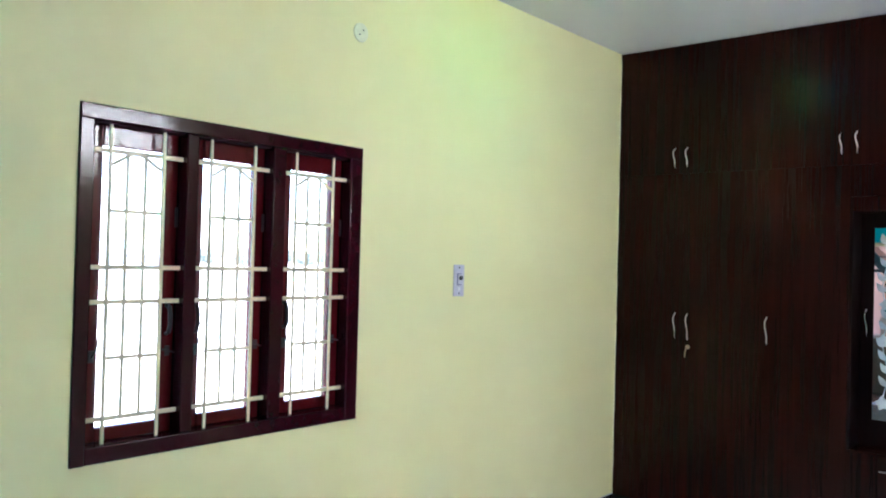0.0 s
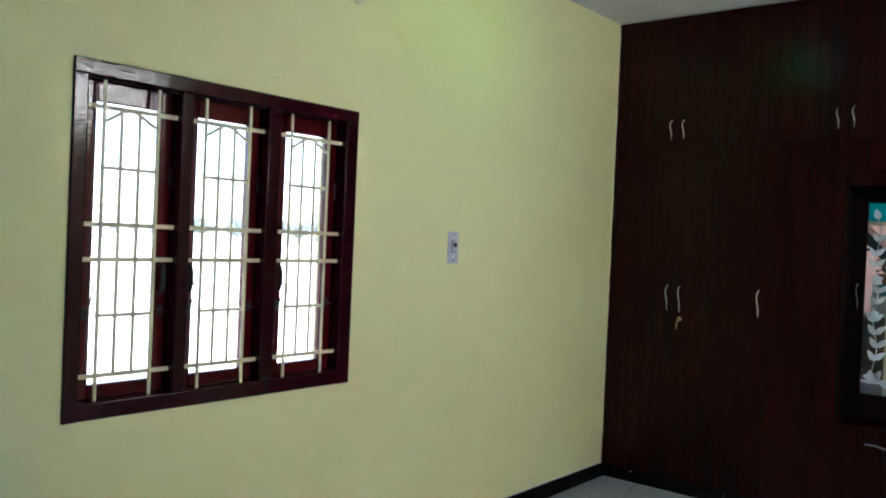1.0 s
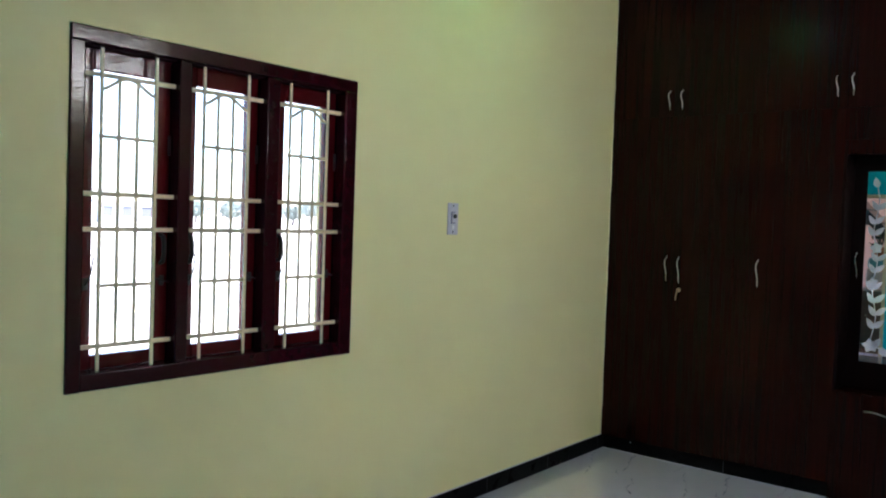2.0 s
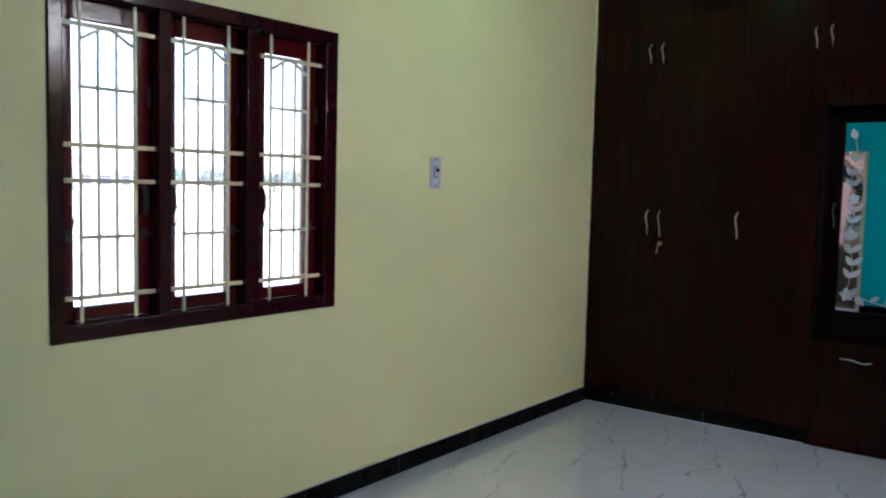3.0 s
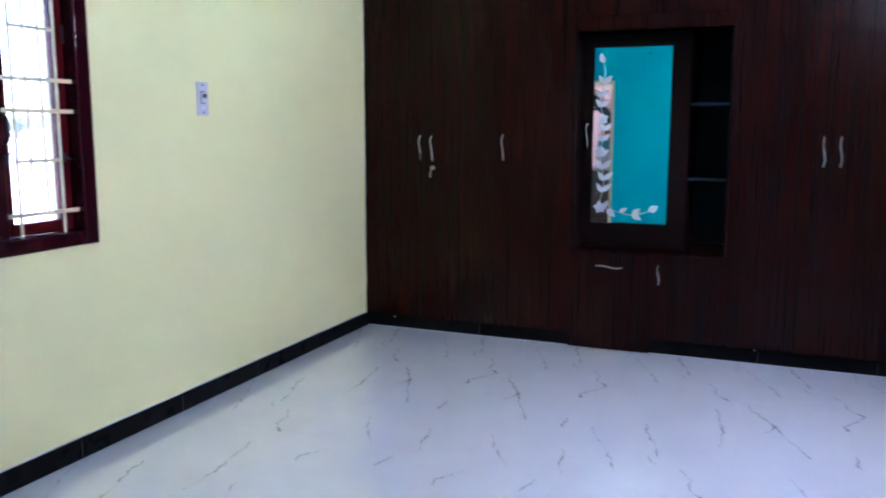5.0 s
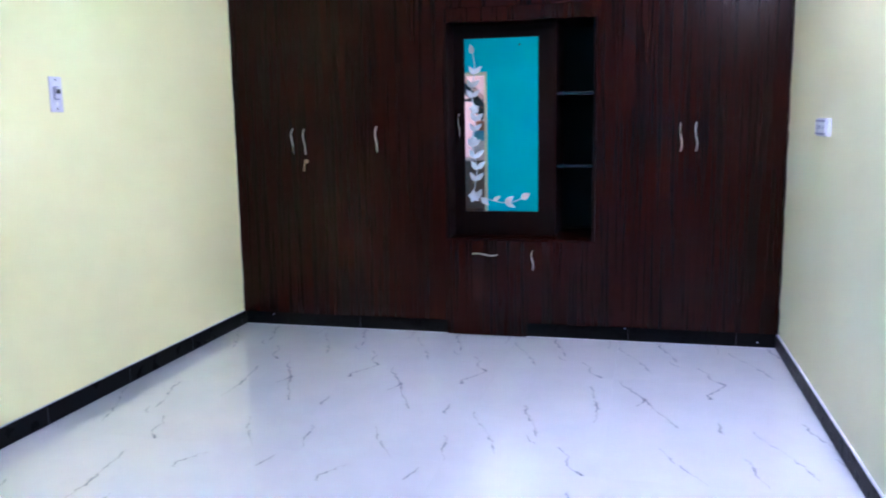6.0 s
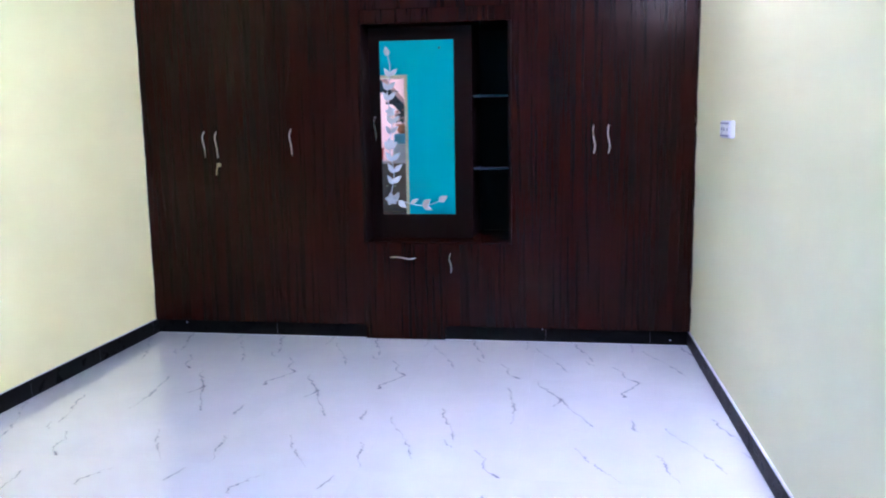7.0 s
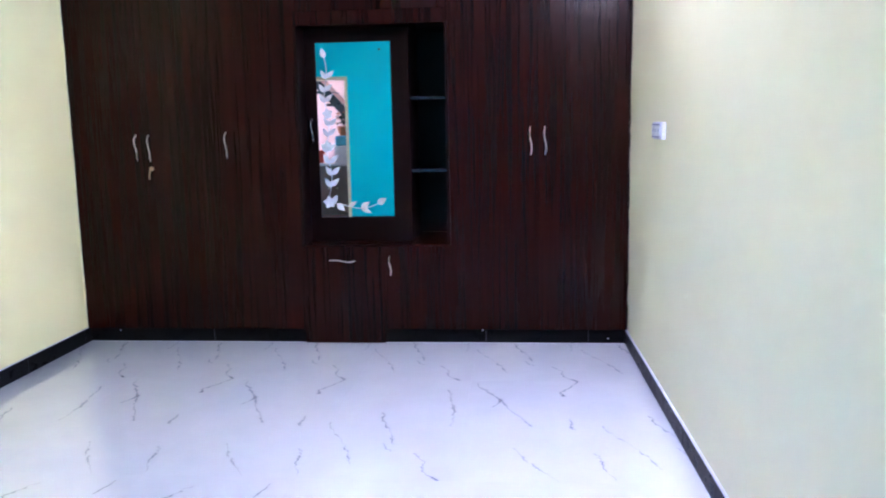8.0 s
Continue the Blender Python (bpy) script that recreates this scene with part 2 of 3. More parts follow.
STEEL = plain("satin_steel", (0.62, 0.60, 0.58), 0.28, 1.0)
BRASS = plain("dull_brass", (0.55, 0.46, 0.30), 0.35, 1.0)
GRANITE = granite("black_granite")
GROUT = plain("white_grout", (0.64, 0.65, 0.76), 0.8, spec=0.2, scale=80)
GROUT_GREY = plain("grey_grout", (0.12, 0.12, 0.13), 0.8, spec=0.1, scale=80)
TILES = [marble_tile("branched_vein_tile", VEINS_BRANCHED), marble_tile("hooked_vein_tile", VEINS_HOOKED), marble_tile("plain_vein_tile", VEINS_PLAIN)]
PLASTIC = plain("pale_plastic", (0.58, 0.58, 0.70), 0.35)
PLASTIC_WHITE = plain("white_plastic", (0.80, 0.80, 0.86), 0.3)
DARK_PLASTIC = plain("dark_plastic", (0.03, 0.03, 0.04), 0.4)
BLUE_PLASTIC = plain("blue_grey_plastic", (0.10, 0.11, 0.28), 0.4)
COVER = plain("painted_cover", (0.78, 0.79, 0.60), 0.45)
MIRROR = Nodes("silvered_glass").set(color=(0.93, 0.95, 0.95), rough=0.012, metal=1.0)
ETCH = plain("frosted_etching", (0.64, 0.66, 0.72), 0.65, scale=120)
SHELF = plain("dark_glass_shelf", (0.006, 0.008, 0.018), 0.12)
GLASS = pane_glass("window_glass")
BROWN_FLOOR = plain("brown_hall_floor", (0.26, 0.16, 0.11), 0.25, scale=12)
STONE_DARK = plain("dark_stair_stone", (0.055, 0.05, 0.05), 0.3, scale=60)
HALL_WOOD = plain("brown_cabinet_wood", (0.22, 0.13, 0.09), 0.45, scale=18)
PALE_CARD = plain("pale_card", (0.72, 0.52, 0.44), 0.7)
ORANGE = plain("orange_clay", (0.50, 0.16, 0.05), 0.5)
TEAL = plain("teal_cloth", (0.16, 0.36, 0.38), 0.8)
LEAVES_DARK = leafy("dark_leaves", (0.012, 0.03, 0.018), (0.03, 0.06, 0.03))
RED_PLASTIC = plain("red_plastic", (0.45, 0.05, 0.025), 0.4)
SOIL = plain("pale_dry_ground", (0.46, 0.42, 0.34), 0.9, spec=0.1, scale=0.8, vary=0.2)
HOUSE_WALL = plain("pale_house_wall", (0.66, 0.64, 0.60), 0.8, spec=0.1, scale=3)
ROOF_GREY = plain("grey_roof", (0.40, 0.39, 0.38), 0.8, spec=0.1, scale=6)
DARK_PANE = plain("dark_pane", (0.13, 0.13, 0.14), 0.5, spec=0.1)
BARK = plain("bark", (0.24, 0.21, 0.19), 0.9, spec=0.1, scale=20)
LEAVES = leafy("leaves", (0.17, 0.20, 0.17), (0.22, 0.25, 0.21))
GREEN_GLOW = glowing("green_diffuser", (0.12, 1.0, 0.05), GREEN_LIGHT)
BLUE_GLOW = glowing("blue_diffuser", (0.05, 0.25, 1.0), BLUE_LIGHT)
TUBE = glowing("tube_light", (1.0, 0.96, 0.86), TUBE_GLOW)


# ---- the shell ----
def structure(name, boxes, material, label, category="wall"):
    bm = bmesh.new()
    for a, b in boxes:
        add_box(bm, a, b)
    return tagged(link(name, bm, material), label, category, kind="structure")


WIN_Y0, WIN_Y1, WIN_Z0, WIN_Z1 = -3.562, -2.313, 0.862, 2.029
LEFT_END = -4.55
structure("wall_west", [
    ((-THICK, WIN_Y1, 0), (0, 0.62, CEIL)),
    ((-THICK, LEFT_END, 0), (0, WIN_Y0, CEIL)),
    ((-THICK, WIN_Y0, 0), (0, WIN_Y1, WIN_Z0)),
    ((-THICK, WIN_Y0, WIN_Z1), (0, WIN_Y1, CEIL)),
], CREAM, "cream painted wall with a window")
slant(structure("wall_east", [((WX, BACK - THICK, 0), (WX + THICK, 0.62, CEIL))], PALE, "pale cream painted wall"))
structure("wall_north", [((-THICK, 0.62, 0), (WX + THICK, 0.62 + THICK, CEIL))], CREAM, "cream wall behind the wardrobe")
structure("wall_lobby_north", [((-1.3, LEFT_END, 0), (-THICK, LEFT_END + THICK, CEIL))], CREAM, "cream painted entrance wall")
structure("wall_lobby_west", [((-1.3 - THICK, BACK - THICK, 0), (-1.3, LEFT_END + THICK, CEIL))], CREAM, "cream painted entrance wall")
DOOR_X0, DOOR_X1, DOOR_Z = -0.40, 0.475, 1.905
structure("wall_south", [
    ((DOOR_X1, BACK - THICK, 0), (WX + 0.18, BACK, CEIL)),
    ((-1.3, BACK - THICK, 0), (DOOR_X0, BACK, CEIL)),
    ((DOOR_X0, BACK - THICK, DOOR_Z), (DOOR_X1, BACK, CEIL)),
], TURQUOISE, "turquoise painted wall with a doorway")
structure("ceiling", [((-1.3 - THICK, BACK - THICK, CEIL), (WX + THICK, 0.62 + THICK, CEIL + 0.14))], WHITE, "white painted ceiling", "ceiling")
floor = structure("floor", [((-1.3 - THICK, BACK - THICK, -0.16), (WX + THICK, 0.62 + THICK, -0.0012))], GROUT, "glossy white veined floor tiles", "floor")

# hall behind the doorway
HALL_S, HALL_W, HALL_E = -9.6, -3.0, 2.2
structure("hall_floor", [((HALL_W, HALL_S, -0.16), (HALL_E, BACK - THICK, -0.002))], BROWN_FLOOR, "brown hall floor", "floor")
structure("hall_wall_south", [((HALL_W, HALL_S - THICK, 0), (HALL_E, HALL_S, CEIL))], PEACH, "peach painted hall wall")
structure("hall_wall_east", [((HALL_E, HALL_S - THICK, 0), (HALL_E + THICK, BACK - THICK, CEIL))], PEACH, "peach painted hall wall")
structure("hall_wall_west", [
    ((HALL_W - THICK, HALL_S - THICK, 0), (HALL_W, -8.6, CEIL)),
    ((HALL_W - THICK, -7.2, 0), (HALL_W, BACK - THICK, CEIL)),
    ((HALL_W - THICK, -8.6, 2.15), (HALL_W, -7.2, CEIL)),
    ((HALL_W - THICK, -8.6, 0), (HALL_W, -7.2, 1.0)),
], PEACH, "peach painted hall wall with a wide opening")
structure("hall_wall_north", [((HALL_W, BACK - THICK - 0.02, 0), (-1.3 - THICK, BACK - 0.02, CEIL))], PEACH, "peach painted hall wall")
structure("hall_ceiling", [((HALL_W - THICK, HALL_S - THICK, CEIL), (HALL_E + THICK, BACK - THICK, CEIL + 0.14))], WHITE, "white hall ceiling", "ceiling")
day = new("hall_daylight", bpy.data.lights.new("hall_daylight", "AREA"))
day.data.shape, day.data.size, day.data.size_y, day.data.energy = "RECTANGLE", 1.3, 1.05, HALL_SKY
day.data.color = (1.0, 0.96, 0.92)
day.matrix_world = look((HALL_W - 0.02, -7.9, 1.58), (0, -7.9, 1.4))

# door lining of the doorway
lining = thing("door_1", (DOOR_X1, BACK, 0), "open doorway with a cream painted lining", "doorway", kind="structure")
part("jamb", box((DOOR_X1 - 0.035, BACK - THICK - 0.01, 0), (DOOR_X1 + 0.004, BACK + 0.012, DOOR_Z), 0.003), BAR_CREAM, lining)
part("jamb", box((DOOR_X0 - 0.004, BACK - THICK - 0.01, 0), (DOOR_X0 + 0.035, BACK + 0.012, DOOR_Z), 0.003), BAR_CREAM, lining)
part("lintel", box((DOOR_X0 - 0.004, BACK - THICK - 0.01, DOOR_Z - 0.035), (DOOR_X1 + 0.004, BACK + 0.014, DOOR_Z + 0.004), 0.003), BAR_CREAM, lining)

# nail in the turquoise wall
tagged(link("wall_nail", disc((0.91, BACK + 0.012, 2.24), (0, 1, 0), 0.012, 0.03, 10, 0.002), BLACK_METAL), "small dark nail in the turquoise wall", "nail")


# ---- skirting ----
def skirting(name, pieces, label):
    top = thing(name, Vector(pieces[0][0]), label, "skirting", kind="structure")
    for a, b in pieces:
        part("skirting_tile", box(a, b, 0.0015), GRANITE, top)
    for (a, b), (c, d) in zip(pieces, pieces[1:]):
        lo = [min(x, y) for x, y in zip(a, c)]
        hi = [max(x, y) for x, y in zip(b, d)]
        k = 0 if c[0] > b[0] else 1
        lo[k], hi[k] = b[k] - 0.0004, c[k] + 0.0004
        lo[2], hi[2] = lo[2] + 0.001, hi[2] - 0.004
        side = 1 - k
        mid = (lo[side] + hi[side]) / 2
        lo[side], hi[side] = mid - 0.0050, mid + 0.0050
        part("joint", box(lo, hi), GROUT_GREY, top, "grey grout joint")
    return top


def run(lo, hi, first, step):
    cuts = [lo] + [first + step * k for k in range(-12, 13) if lo + 0.02 < first + step * k < hi - 0.02] + [hi]
    return [(a + 0.0007, b - 0.0007) for a, b in zip(cuts, cuts[1:])]


SK = 0.088
skirting("baseboard_west", [((0.0005, a, 0.001), (0.012, b, SK)) for a, b in run(LEFT_END, 0.02, -1.264, 0.605)], "black granite skirting tiles")
slant(skirting("baseboard_east", [((WX - 0.013, a, 0.001), (WX - 0.0005, b, 0.080)) for a, b in run(BACK, 0.02, -2.155, 0.605)], "black granite skirting tiles"))
skirting("baseboard_south", [((a, BACK + 0.0005, 0.001), (b, BACK + 0.012, SK)) for a, b in run(DOOR_X1 + 0.01, WX - 0.02, 1.2, 0.605)], "black granite skirting tiles")
slant(tagged(link("trim_east", box((WX - 0.011, BACK, 0.0803), (WX - 0.0004, 0.018, 0.0865), 0.001), GROUT), "white grout line along the skirting", "trim", kind="structure"))
tagged(link("trim_west", box((0.0004, LEFT_END, SK + 0.0003), (0.006, 0.018, SK + 0.004), 0.001), GROUT), "pale grout line along the skirting", "trim", kind="structure")


# ---- window ----
BAYS = [(-3.512, -3.171), (-3.123, -2.790), (-2.728, -2.381)]
SILL, HEAD = 0.920, 1.976
window = thing("window_1", (0, -2.94, WIN_Z0), "maroon three-light timber window with cream iron grilles", "window", kind="structure")
F0, F1 = -0.105, 0.010


def rail(name, a, b, label=""):
    bm = box(a, b, 0.005, 3)
    wide = max(f.calc_area() for f in bm.faces) * 0.05
    for f in bm.faces:
        f.smooth = f.calc_area() < wide
    return part(name, bm, ENAMEL, window, label)


rail("window_frame", (F0, WIN_Y0, WIN_Z0), (F1 - 0.001, BAYS[0][0], HEAD + 0.003))
rail("window_frame", (F0, BAYS[2][1], WIN_Z0), (F1 - 0.001, WIN_Y1, HEAD + 0.003))
rail("head_rail", (F0 - 0.001, WIN_Y0 + 0.0003, HEAD), (F1, WIN_Y1 - 0.0003, WIN_Z1 - 0.001))
rail("window_sill", (F0, BAYS[0][0] - 0.003, WIN_Z0 + 0.001), (F1 - 0.002, BAYS[2][1] + 0.003, SILL))
rail("mullion", (F0 + 0.002, BAYS[0][1], SILL + 0.0005), (F1 - 0.003, BAYS[1][0], HEAD - 0.0005))
rail("mullion", (F0 + 0.002, BAYS[1][1], SILL + 0.0005), (F1 - 0.003, BAYS[2][0], HEAD - 0.0005))
OPENINGS = [(-3.452, -3.223), (-3.067, -2.842), (-2.657, -2.440)]
UPRIGHTS = [(-3.446, -3.250), (-3.059, -2.864), (-2.660, -2.462)]
for bay, ((y0, y1), (g0, g1), (u0, u1)) in enumerate(zip(BAYS, OPENINGS, UPRIGHTS)):
    # sash with its pane
    x0, x1 = -0.080, -0.050
    zb, zt = 0.968, 1.903
    bm = bmesh.new()
    add_box(bm, (x0, y0 + 0.0004, SILL + 0.0004), (x1, g0, HEAD - 0.0004), 0.004)
    add_box(bm, (x0, g1, SILL + 0.0004), (x1, y1 - 0.0004, HEAD - 0.0004), 0.004)
    add_box(bm, (x0 + 0.001, g0 + 0.0003, zt), (x1 - 0.001, g1 - 0.0003, HEAD - 0.0006), 0.004)
    add_box(bm, (x0 + 0.001, g0 + 0.0003, SILL + 0.0006), (x1 - 0.001, g1 - 0.0003, zb), 0.004)
    sash = part("sash", bm, SASH, window, "red-maroon glazed casement sash")
    pane = part("pane", box((-0.064, g0 - 0.004, zb - 0.004), (-0.060, g1 + 0.004, zt + 0.004)), GLASS, sash, "clear glass pane")
    pane.visible_shadow = False
    # added dark strip: covers the head's bright underside, standing in for shade there
    part("stop_bead", box((x1 + 0.0003, y0 + 0.0006, HEAD - 0.006), (F1 - 0.020, y1 - 0.0006, HEAD - 0.0005), 0.003, 2), GLARE_STRIP, window, "dull maroon strip added to keep the head's underside dark")
    # black pull handle, hook and bolt on the stiles
    hy = g1 + 0.022 if bay == 0 else g0 - 0.022
    hz = 1.318
    part("handle", sweep([(-0.050, hy, hz - 0.05), (-0.034, hy, hz - 0.044), (-0.026, hy, hz - 0.02), (-0.026, hy, hz + 0.02), (-0.034, hy, hz + 0.044), (-0.050, hy, hz + 0.05)], (0, 1, 0), 0.0085, 0.007), BLACK_METAL, sash, "black curved pull handle")
    ly = g0 - 0.024
    bm = box((-0.050, ly - 0.010, 1.185), (-0.043, ly + 0.010, 1.225), 0.002)
    add_sweep(bm, [(-0.046, ly, 1.20), (-0.034, ly + 0.004, 1.215), (-0.030, ly + 0.012, 1.24), (-0.034, ly + 0.022, 1.29), (-0.036, ly + 0.018, 1.302)], (0, 1, 0), 0.0028, 0.0028, 6)
    part("latch", bm, BLACK_METAL, sash, "black casement hook")
    by = g1 + 0.026
    bm = box((-0.050, by - 0.009, 1.19), (-0.045, by + 0.009, 1.225), 0.0015)
    add_sweep(bm, [(-0.043, by + 0.03, 1.20), (-0.042, by, 1.208), (-0.04, by - 0.03, 1.216)], (1, 0, 0), 0.0035, 0.0035, 6)
    part("stay", bm, BLACK_METAL, sash)
    part("hinge", disc((-0.046, y1 - 0.006, 1.68), (0, 0, 1), 0.005, 0.07, 10), BLACK_METAL, sash)
    # iron grille: arch mesh as the body, with its bars
    v = [u0 + (u1 - u0) * k / 3 for k in range(4)]
    mid = (v[0] + v[3]) / 2
    gx = -0.022

    def arch_z(t):
        return 1.838 + 0.044 * (0.5 - 0.5 * math.cos(2 * math.pi * t)) ** 0.8

    arch = sweep([(gx, v[0] + (v[3] - v[0]) * k / 20, arch_z(k / 20)) for k in range(21)], (1, 0, 0), 0.004, 0.0065, 6)
    grille = part("grille", arch, BAR_CREAM, window, "cream painted iron window grille")
    for z in (1.884, 1.500, 1.385, 1.002):
        part("bar", box((gx - 0.004, y0 + 0.0004, z - 0.0075), (gx + 0.004, y1 - 0.0004, z + 0.0075), 0.0015), BAR_CREAM, grille)
    for y in (v[0], v[3]):
        part("bar", box((gx + 0.0045, y - 0.0062, SILL + 0.0005), (gx + 0.0105, y + 0.0062, HEAD - 0.0005), 0.0015), BAR_CREAM, grille)
    for z in (1.687, 1.200):
        part("bar", box((gx - 0.0035, v[0] - 0.004, z - 0.0058), (gx + 0.0035, v[3] + 0.004, z + 0.0058), 0.001), BAR_CREAM, grille)
    for k in (1, 2):
        top = arch_z(k / 3)
        bar = box((gx - 0.001, v[k] - 0.0062, 1.002), (gx + 0.003, v[k] + 0.0062, top), 0.001)
        for z in (1.687, 1.500, 1.385, 1.200):
            add_disc(bar, (gx, v[k], z), (1, 0, 0), 0.0105, 0.0095, 10, 0.002)
        part("bar", bar, BAR_CREAM, grille)

# ---- switch plate on the window wall ----
plate = thing("switch_plate", (0, -1.628, 1.373), "pale narrow switch plate with one rocker on the wall", "switch")
part("plate", box((0.0004, -1.668, 1.379), (0.006, -1.588, 1.535), 0.002, 2), PLASTIC, plate)
part("rocker_surround", box((0.0061, -1.646, 1.434), (0.0078, -1.610, 1.492), 0.0006), BLUE_PLASTIC, plate, "grey-blue rocker surround")
rocker = box((0.0079, -1.642, 1.438), (0.0115, -1.614, 1.488), 0.0015)
for v in rocker.verts:
    if v.co.z > 1.461 and v.co.x > 0.010:
        v.co.x += 0.005
part("rocker", rocker, PLASTIC, plate)
part("toggle", disc((0.0165, -1.627, 1.470), (1, 0, 0), 0.011, 0.012, 12, 0.002), DARK_PLASTIC, plate, "dark toggle")
part("button", disc((0.0075, -1.629, 1.415), (1, 0, 0), 0.010, 0.003, 16, 0.0008), PLASTIC_WHITE, plate, "small white button")
for z in (1.393, 1.521):
    part("screw", disc((0.0068, -1.628, z), (1, 0, 0), 0.0045, 0.0025, 12, 0.0008), DARK_PLASTIC, plate)

# ---- round cover high on the window wall ----
cover = thing("junction_cover", (0, -2.343, 2.525), "round painted junction box cover on the wall", "box cover")
bm = disc((0.0035, -2.343, 2.525), (1, 0, 0), 0.042, 0.0065, 40, 0.0025)
part("lid", bm, COVER, cover)
for dy, dz in ((0.012, 0.012), (-0.010, -0.010)):
    part("screw", disc((0.0072, -2.343 + dy, 2.525 + dz), (1, 0, 0), 0.0035, 0.003, 10), DARK_PLASTIC, cover)

# ---- switch box on the east wall ----
sw = thing("switch_box", (WX, -0.97, 1.22), "white surface-mounted switch box with modules", "switch")
part("housing", box((WX - 0.021, -1.085, 1.220), (WX - 0.0004, -0.875, 1.298), 0.004, 2), PLASTIC, sw)
part("cover_frame", box((WX - 0.025, -1.078, 1.226), (WX - 0.0212, -0.880, 1.292), 0.002), PLASTIC, sw)
for y in (-1.043, -0.979, -0.915):
    module = part("module", box((WX - 0.028, y - 0.026, 1.238), (WX - 0.0253, y + 0.026, 1.280), 0.001), PLASTIC_WHITE, sw)
    part("slot", box((WX - 0.0295, y - 0.018, 1.252), (WX - 0.0282, y - 0.006, 1.268), 0.0003), BLUE_PLASTIC, module)
for z in (1.2310, 1.2870):
    part("groove", box((WX - 0.0275, -1.066, z - 0.003), (WX - 0.0253, -0.892, z + 0.003), 0.0005), BLUE_PLASTIC, sw)
sw.location.y += 0.075
slant(sw)

# ---- batten lamp on the east wall ----
lamp = thing("tube_lamp", (WX, -1.84, 2.43), "white wall batten with a lit tube", "lamp")
part("batten", box((WX - 0.024, -2.45, 2.415), (WX - 0.0005, -1.23, 2.465), 0.005, 2), PLASTIC_WHITE, lamp)
part("tube", sweep([(WX - 0.043, y, 2.430) for y in (-2.41, -2.04, -1.64, -1.27)], (1, 0, 0), 0.014, 0.014, 14), TUBE, lamp, "lit white tube")
for y in (-2.425, -1.255):
    part("cap", box((WX - 0.061, y - 0.014, 2.411), (WX - 0.0242, y + 0.014, 2.449), 0.003), PLASTIC_WHITE, lamp)
slant(lamp)

# ---- round two-colour lamp on the ceiling ----
glim = thing("ceiling_lamp", (LAMP_X, LAMP_Y, CEIL), "round white ceiling lamp with green and blue diffusers", "lamp")
part("housing", disc((LAMP_X, LAMP_Y, CEIL - 0.014), (0, 0, 1), 0.125, 0.027, 40, 0.005), PLASTIC_WHITE, glim)


def half_dome(side, material, label):
    """Half of a shallow dome; side: -1 towards the window wall, 1 away from it."""
    bm = bmesh.new()
    rings = []
    for r, drop in ((0.110, 0.0), (0.105, 0.012), (0.080, 0.024), (0.040, 0.031), (0.004, 0.033)):
        rings.append([bm.verts.new((LAMP_X + side * (0.002 + r * math.sin(math.pi * k / 12)), LAMP_Y + r * math.cos(math.pi * k / 12), CEIL - 0.0282 - drop)) for k in range(13)])
    for r0, r1 in zip(rings, rings[1:]):
        for k in range(12):
            bm.faces.new((r0[k], r0[k + 1], r1[k + 1], r1[k])).smooth = True
    bm.faces.new(rings[-1])
    bm.faces.new([r[0] for r in rings] + [r[-1] for r in rings[::-1]])
    bm.faces.new(rings[0][::-1])
    bmesh.ops.recalc_face_normals(bm, faces=bm.faces)
    part("diffuser", bm, material, glim, label)


half_dome(-1, GREEN_GLOW, "lit green diffuser")
half_dome(1, BLUE_GLOW, "lit blue diffuser")

# ---- wardrobe ----
def wavy_handle(parent, x, z0, z1, y=0.0, flat=False, flip=1):
    """An S-shaped satin bar on two short posts; flat: it lies level."""
    n, length, stand = 16, z1 - z0, 0.026
    pts = []
    for k in range(n + 1):
        t = k / n
        wave = 0.0058 * math.sin(2 * math.pi * t) * flip
        out = y - stand * min(1.0, math.sin(math.pi * min(max(t, 0.04), 0.96)) * 2.2)
        pts.append((x + wave, out, z0 + length * t) if not flat else (z0 + length * t, out, x + wave))
    return part("handle", sweep(pts, (1, 0, 0) if not flat else (0, 0, 1), 0.0039, 0.0032, 8), STEEL, parent, "wavy satin steel handle")


GAP = 0.0003


def door(unit, x0, x1, z0, z1, y=0.0, material=None, name="door"):
    return part(name, box((x0 + GAP, y, z0 + GAP), (x1 - GAP, y + 0.019, z1 - GAP), 0.0007), material or BOARD, unit)


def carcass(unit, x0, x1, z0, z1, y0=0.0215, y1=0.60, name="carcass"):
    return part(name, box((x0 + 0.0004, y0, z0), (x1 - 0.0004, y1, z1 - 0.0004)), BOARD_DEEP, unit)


TOP = 1.957            # top of the doors beside the niche frame
left = thing("wardrobe", (0.69, 0.3, 0), "dark mahogany wardrobe unit with three tall doors", "wardrobe", "fitted wardrobes")
carcass(left, 0.003, 1.386, 0.0, LOFT_Z)
door(left, 0.003, 0.450, SK, LOFT_Z)
door(left, 0.450, 0.914, SK, LOFT_Z)
door(left, 0.914, 1.386, SK, LOFT_Z)
tall = [c for c in left.children if c.name.startswith("door")]
wavy_handle(tall[0], 0.408, 1.113, 1.274)
wavy_handle(tall[1], 0.488, 1.113, 1.276)
wavy_handle(tall[2], 0.960, 1.118, 1.281)
lock = part("lock", disc((0.490, -0.004, 1.070), (0, 1, 0), 0.013, 0.012, 16, 0.002), BRASS, tall[1], "small round lock with a key")
key = thing("key", (0.49, -0.01, 1.07), "small steel key hanging in the wardrobe lock", "key")
bm = box((0.4885, -0.028, 1.062), (0.4915, -0.0095, 1.078), 0.0008)
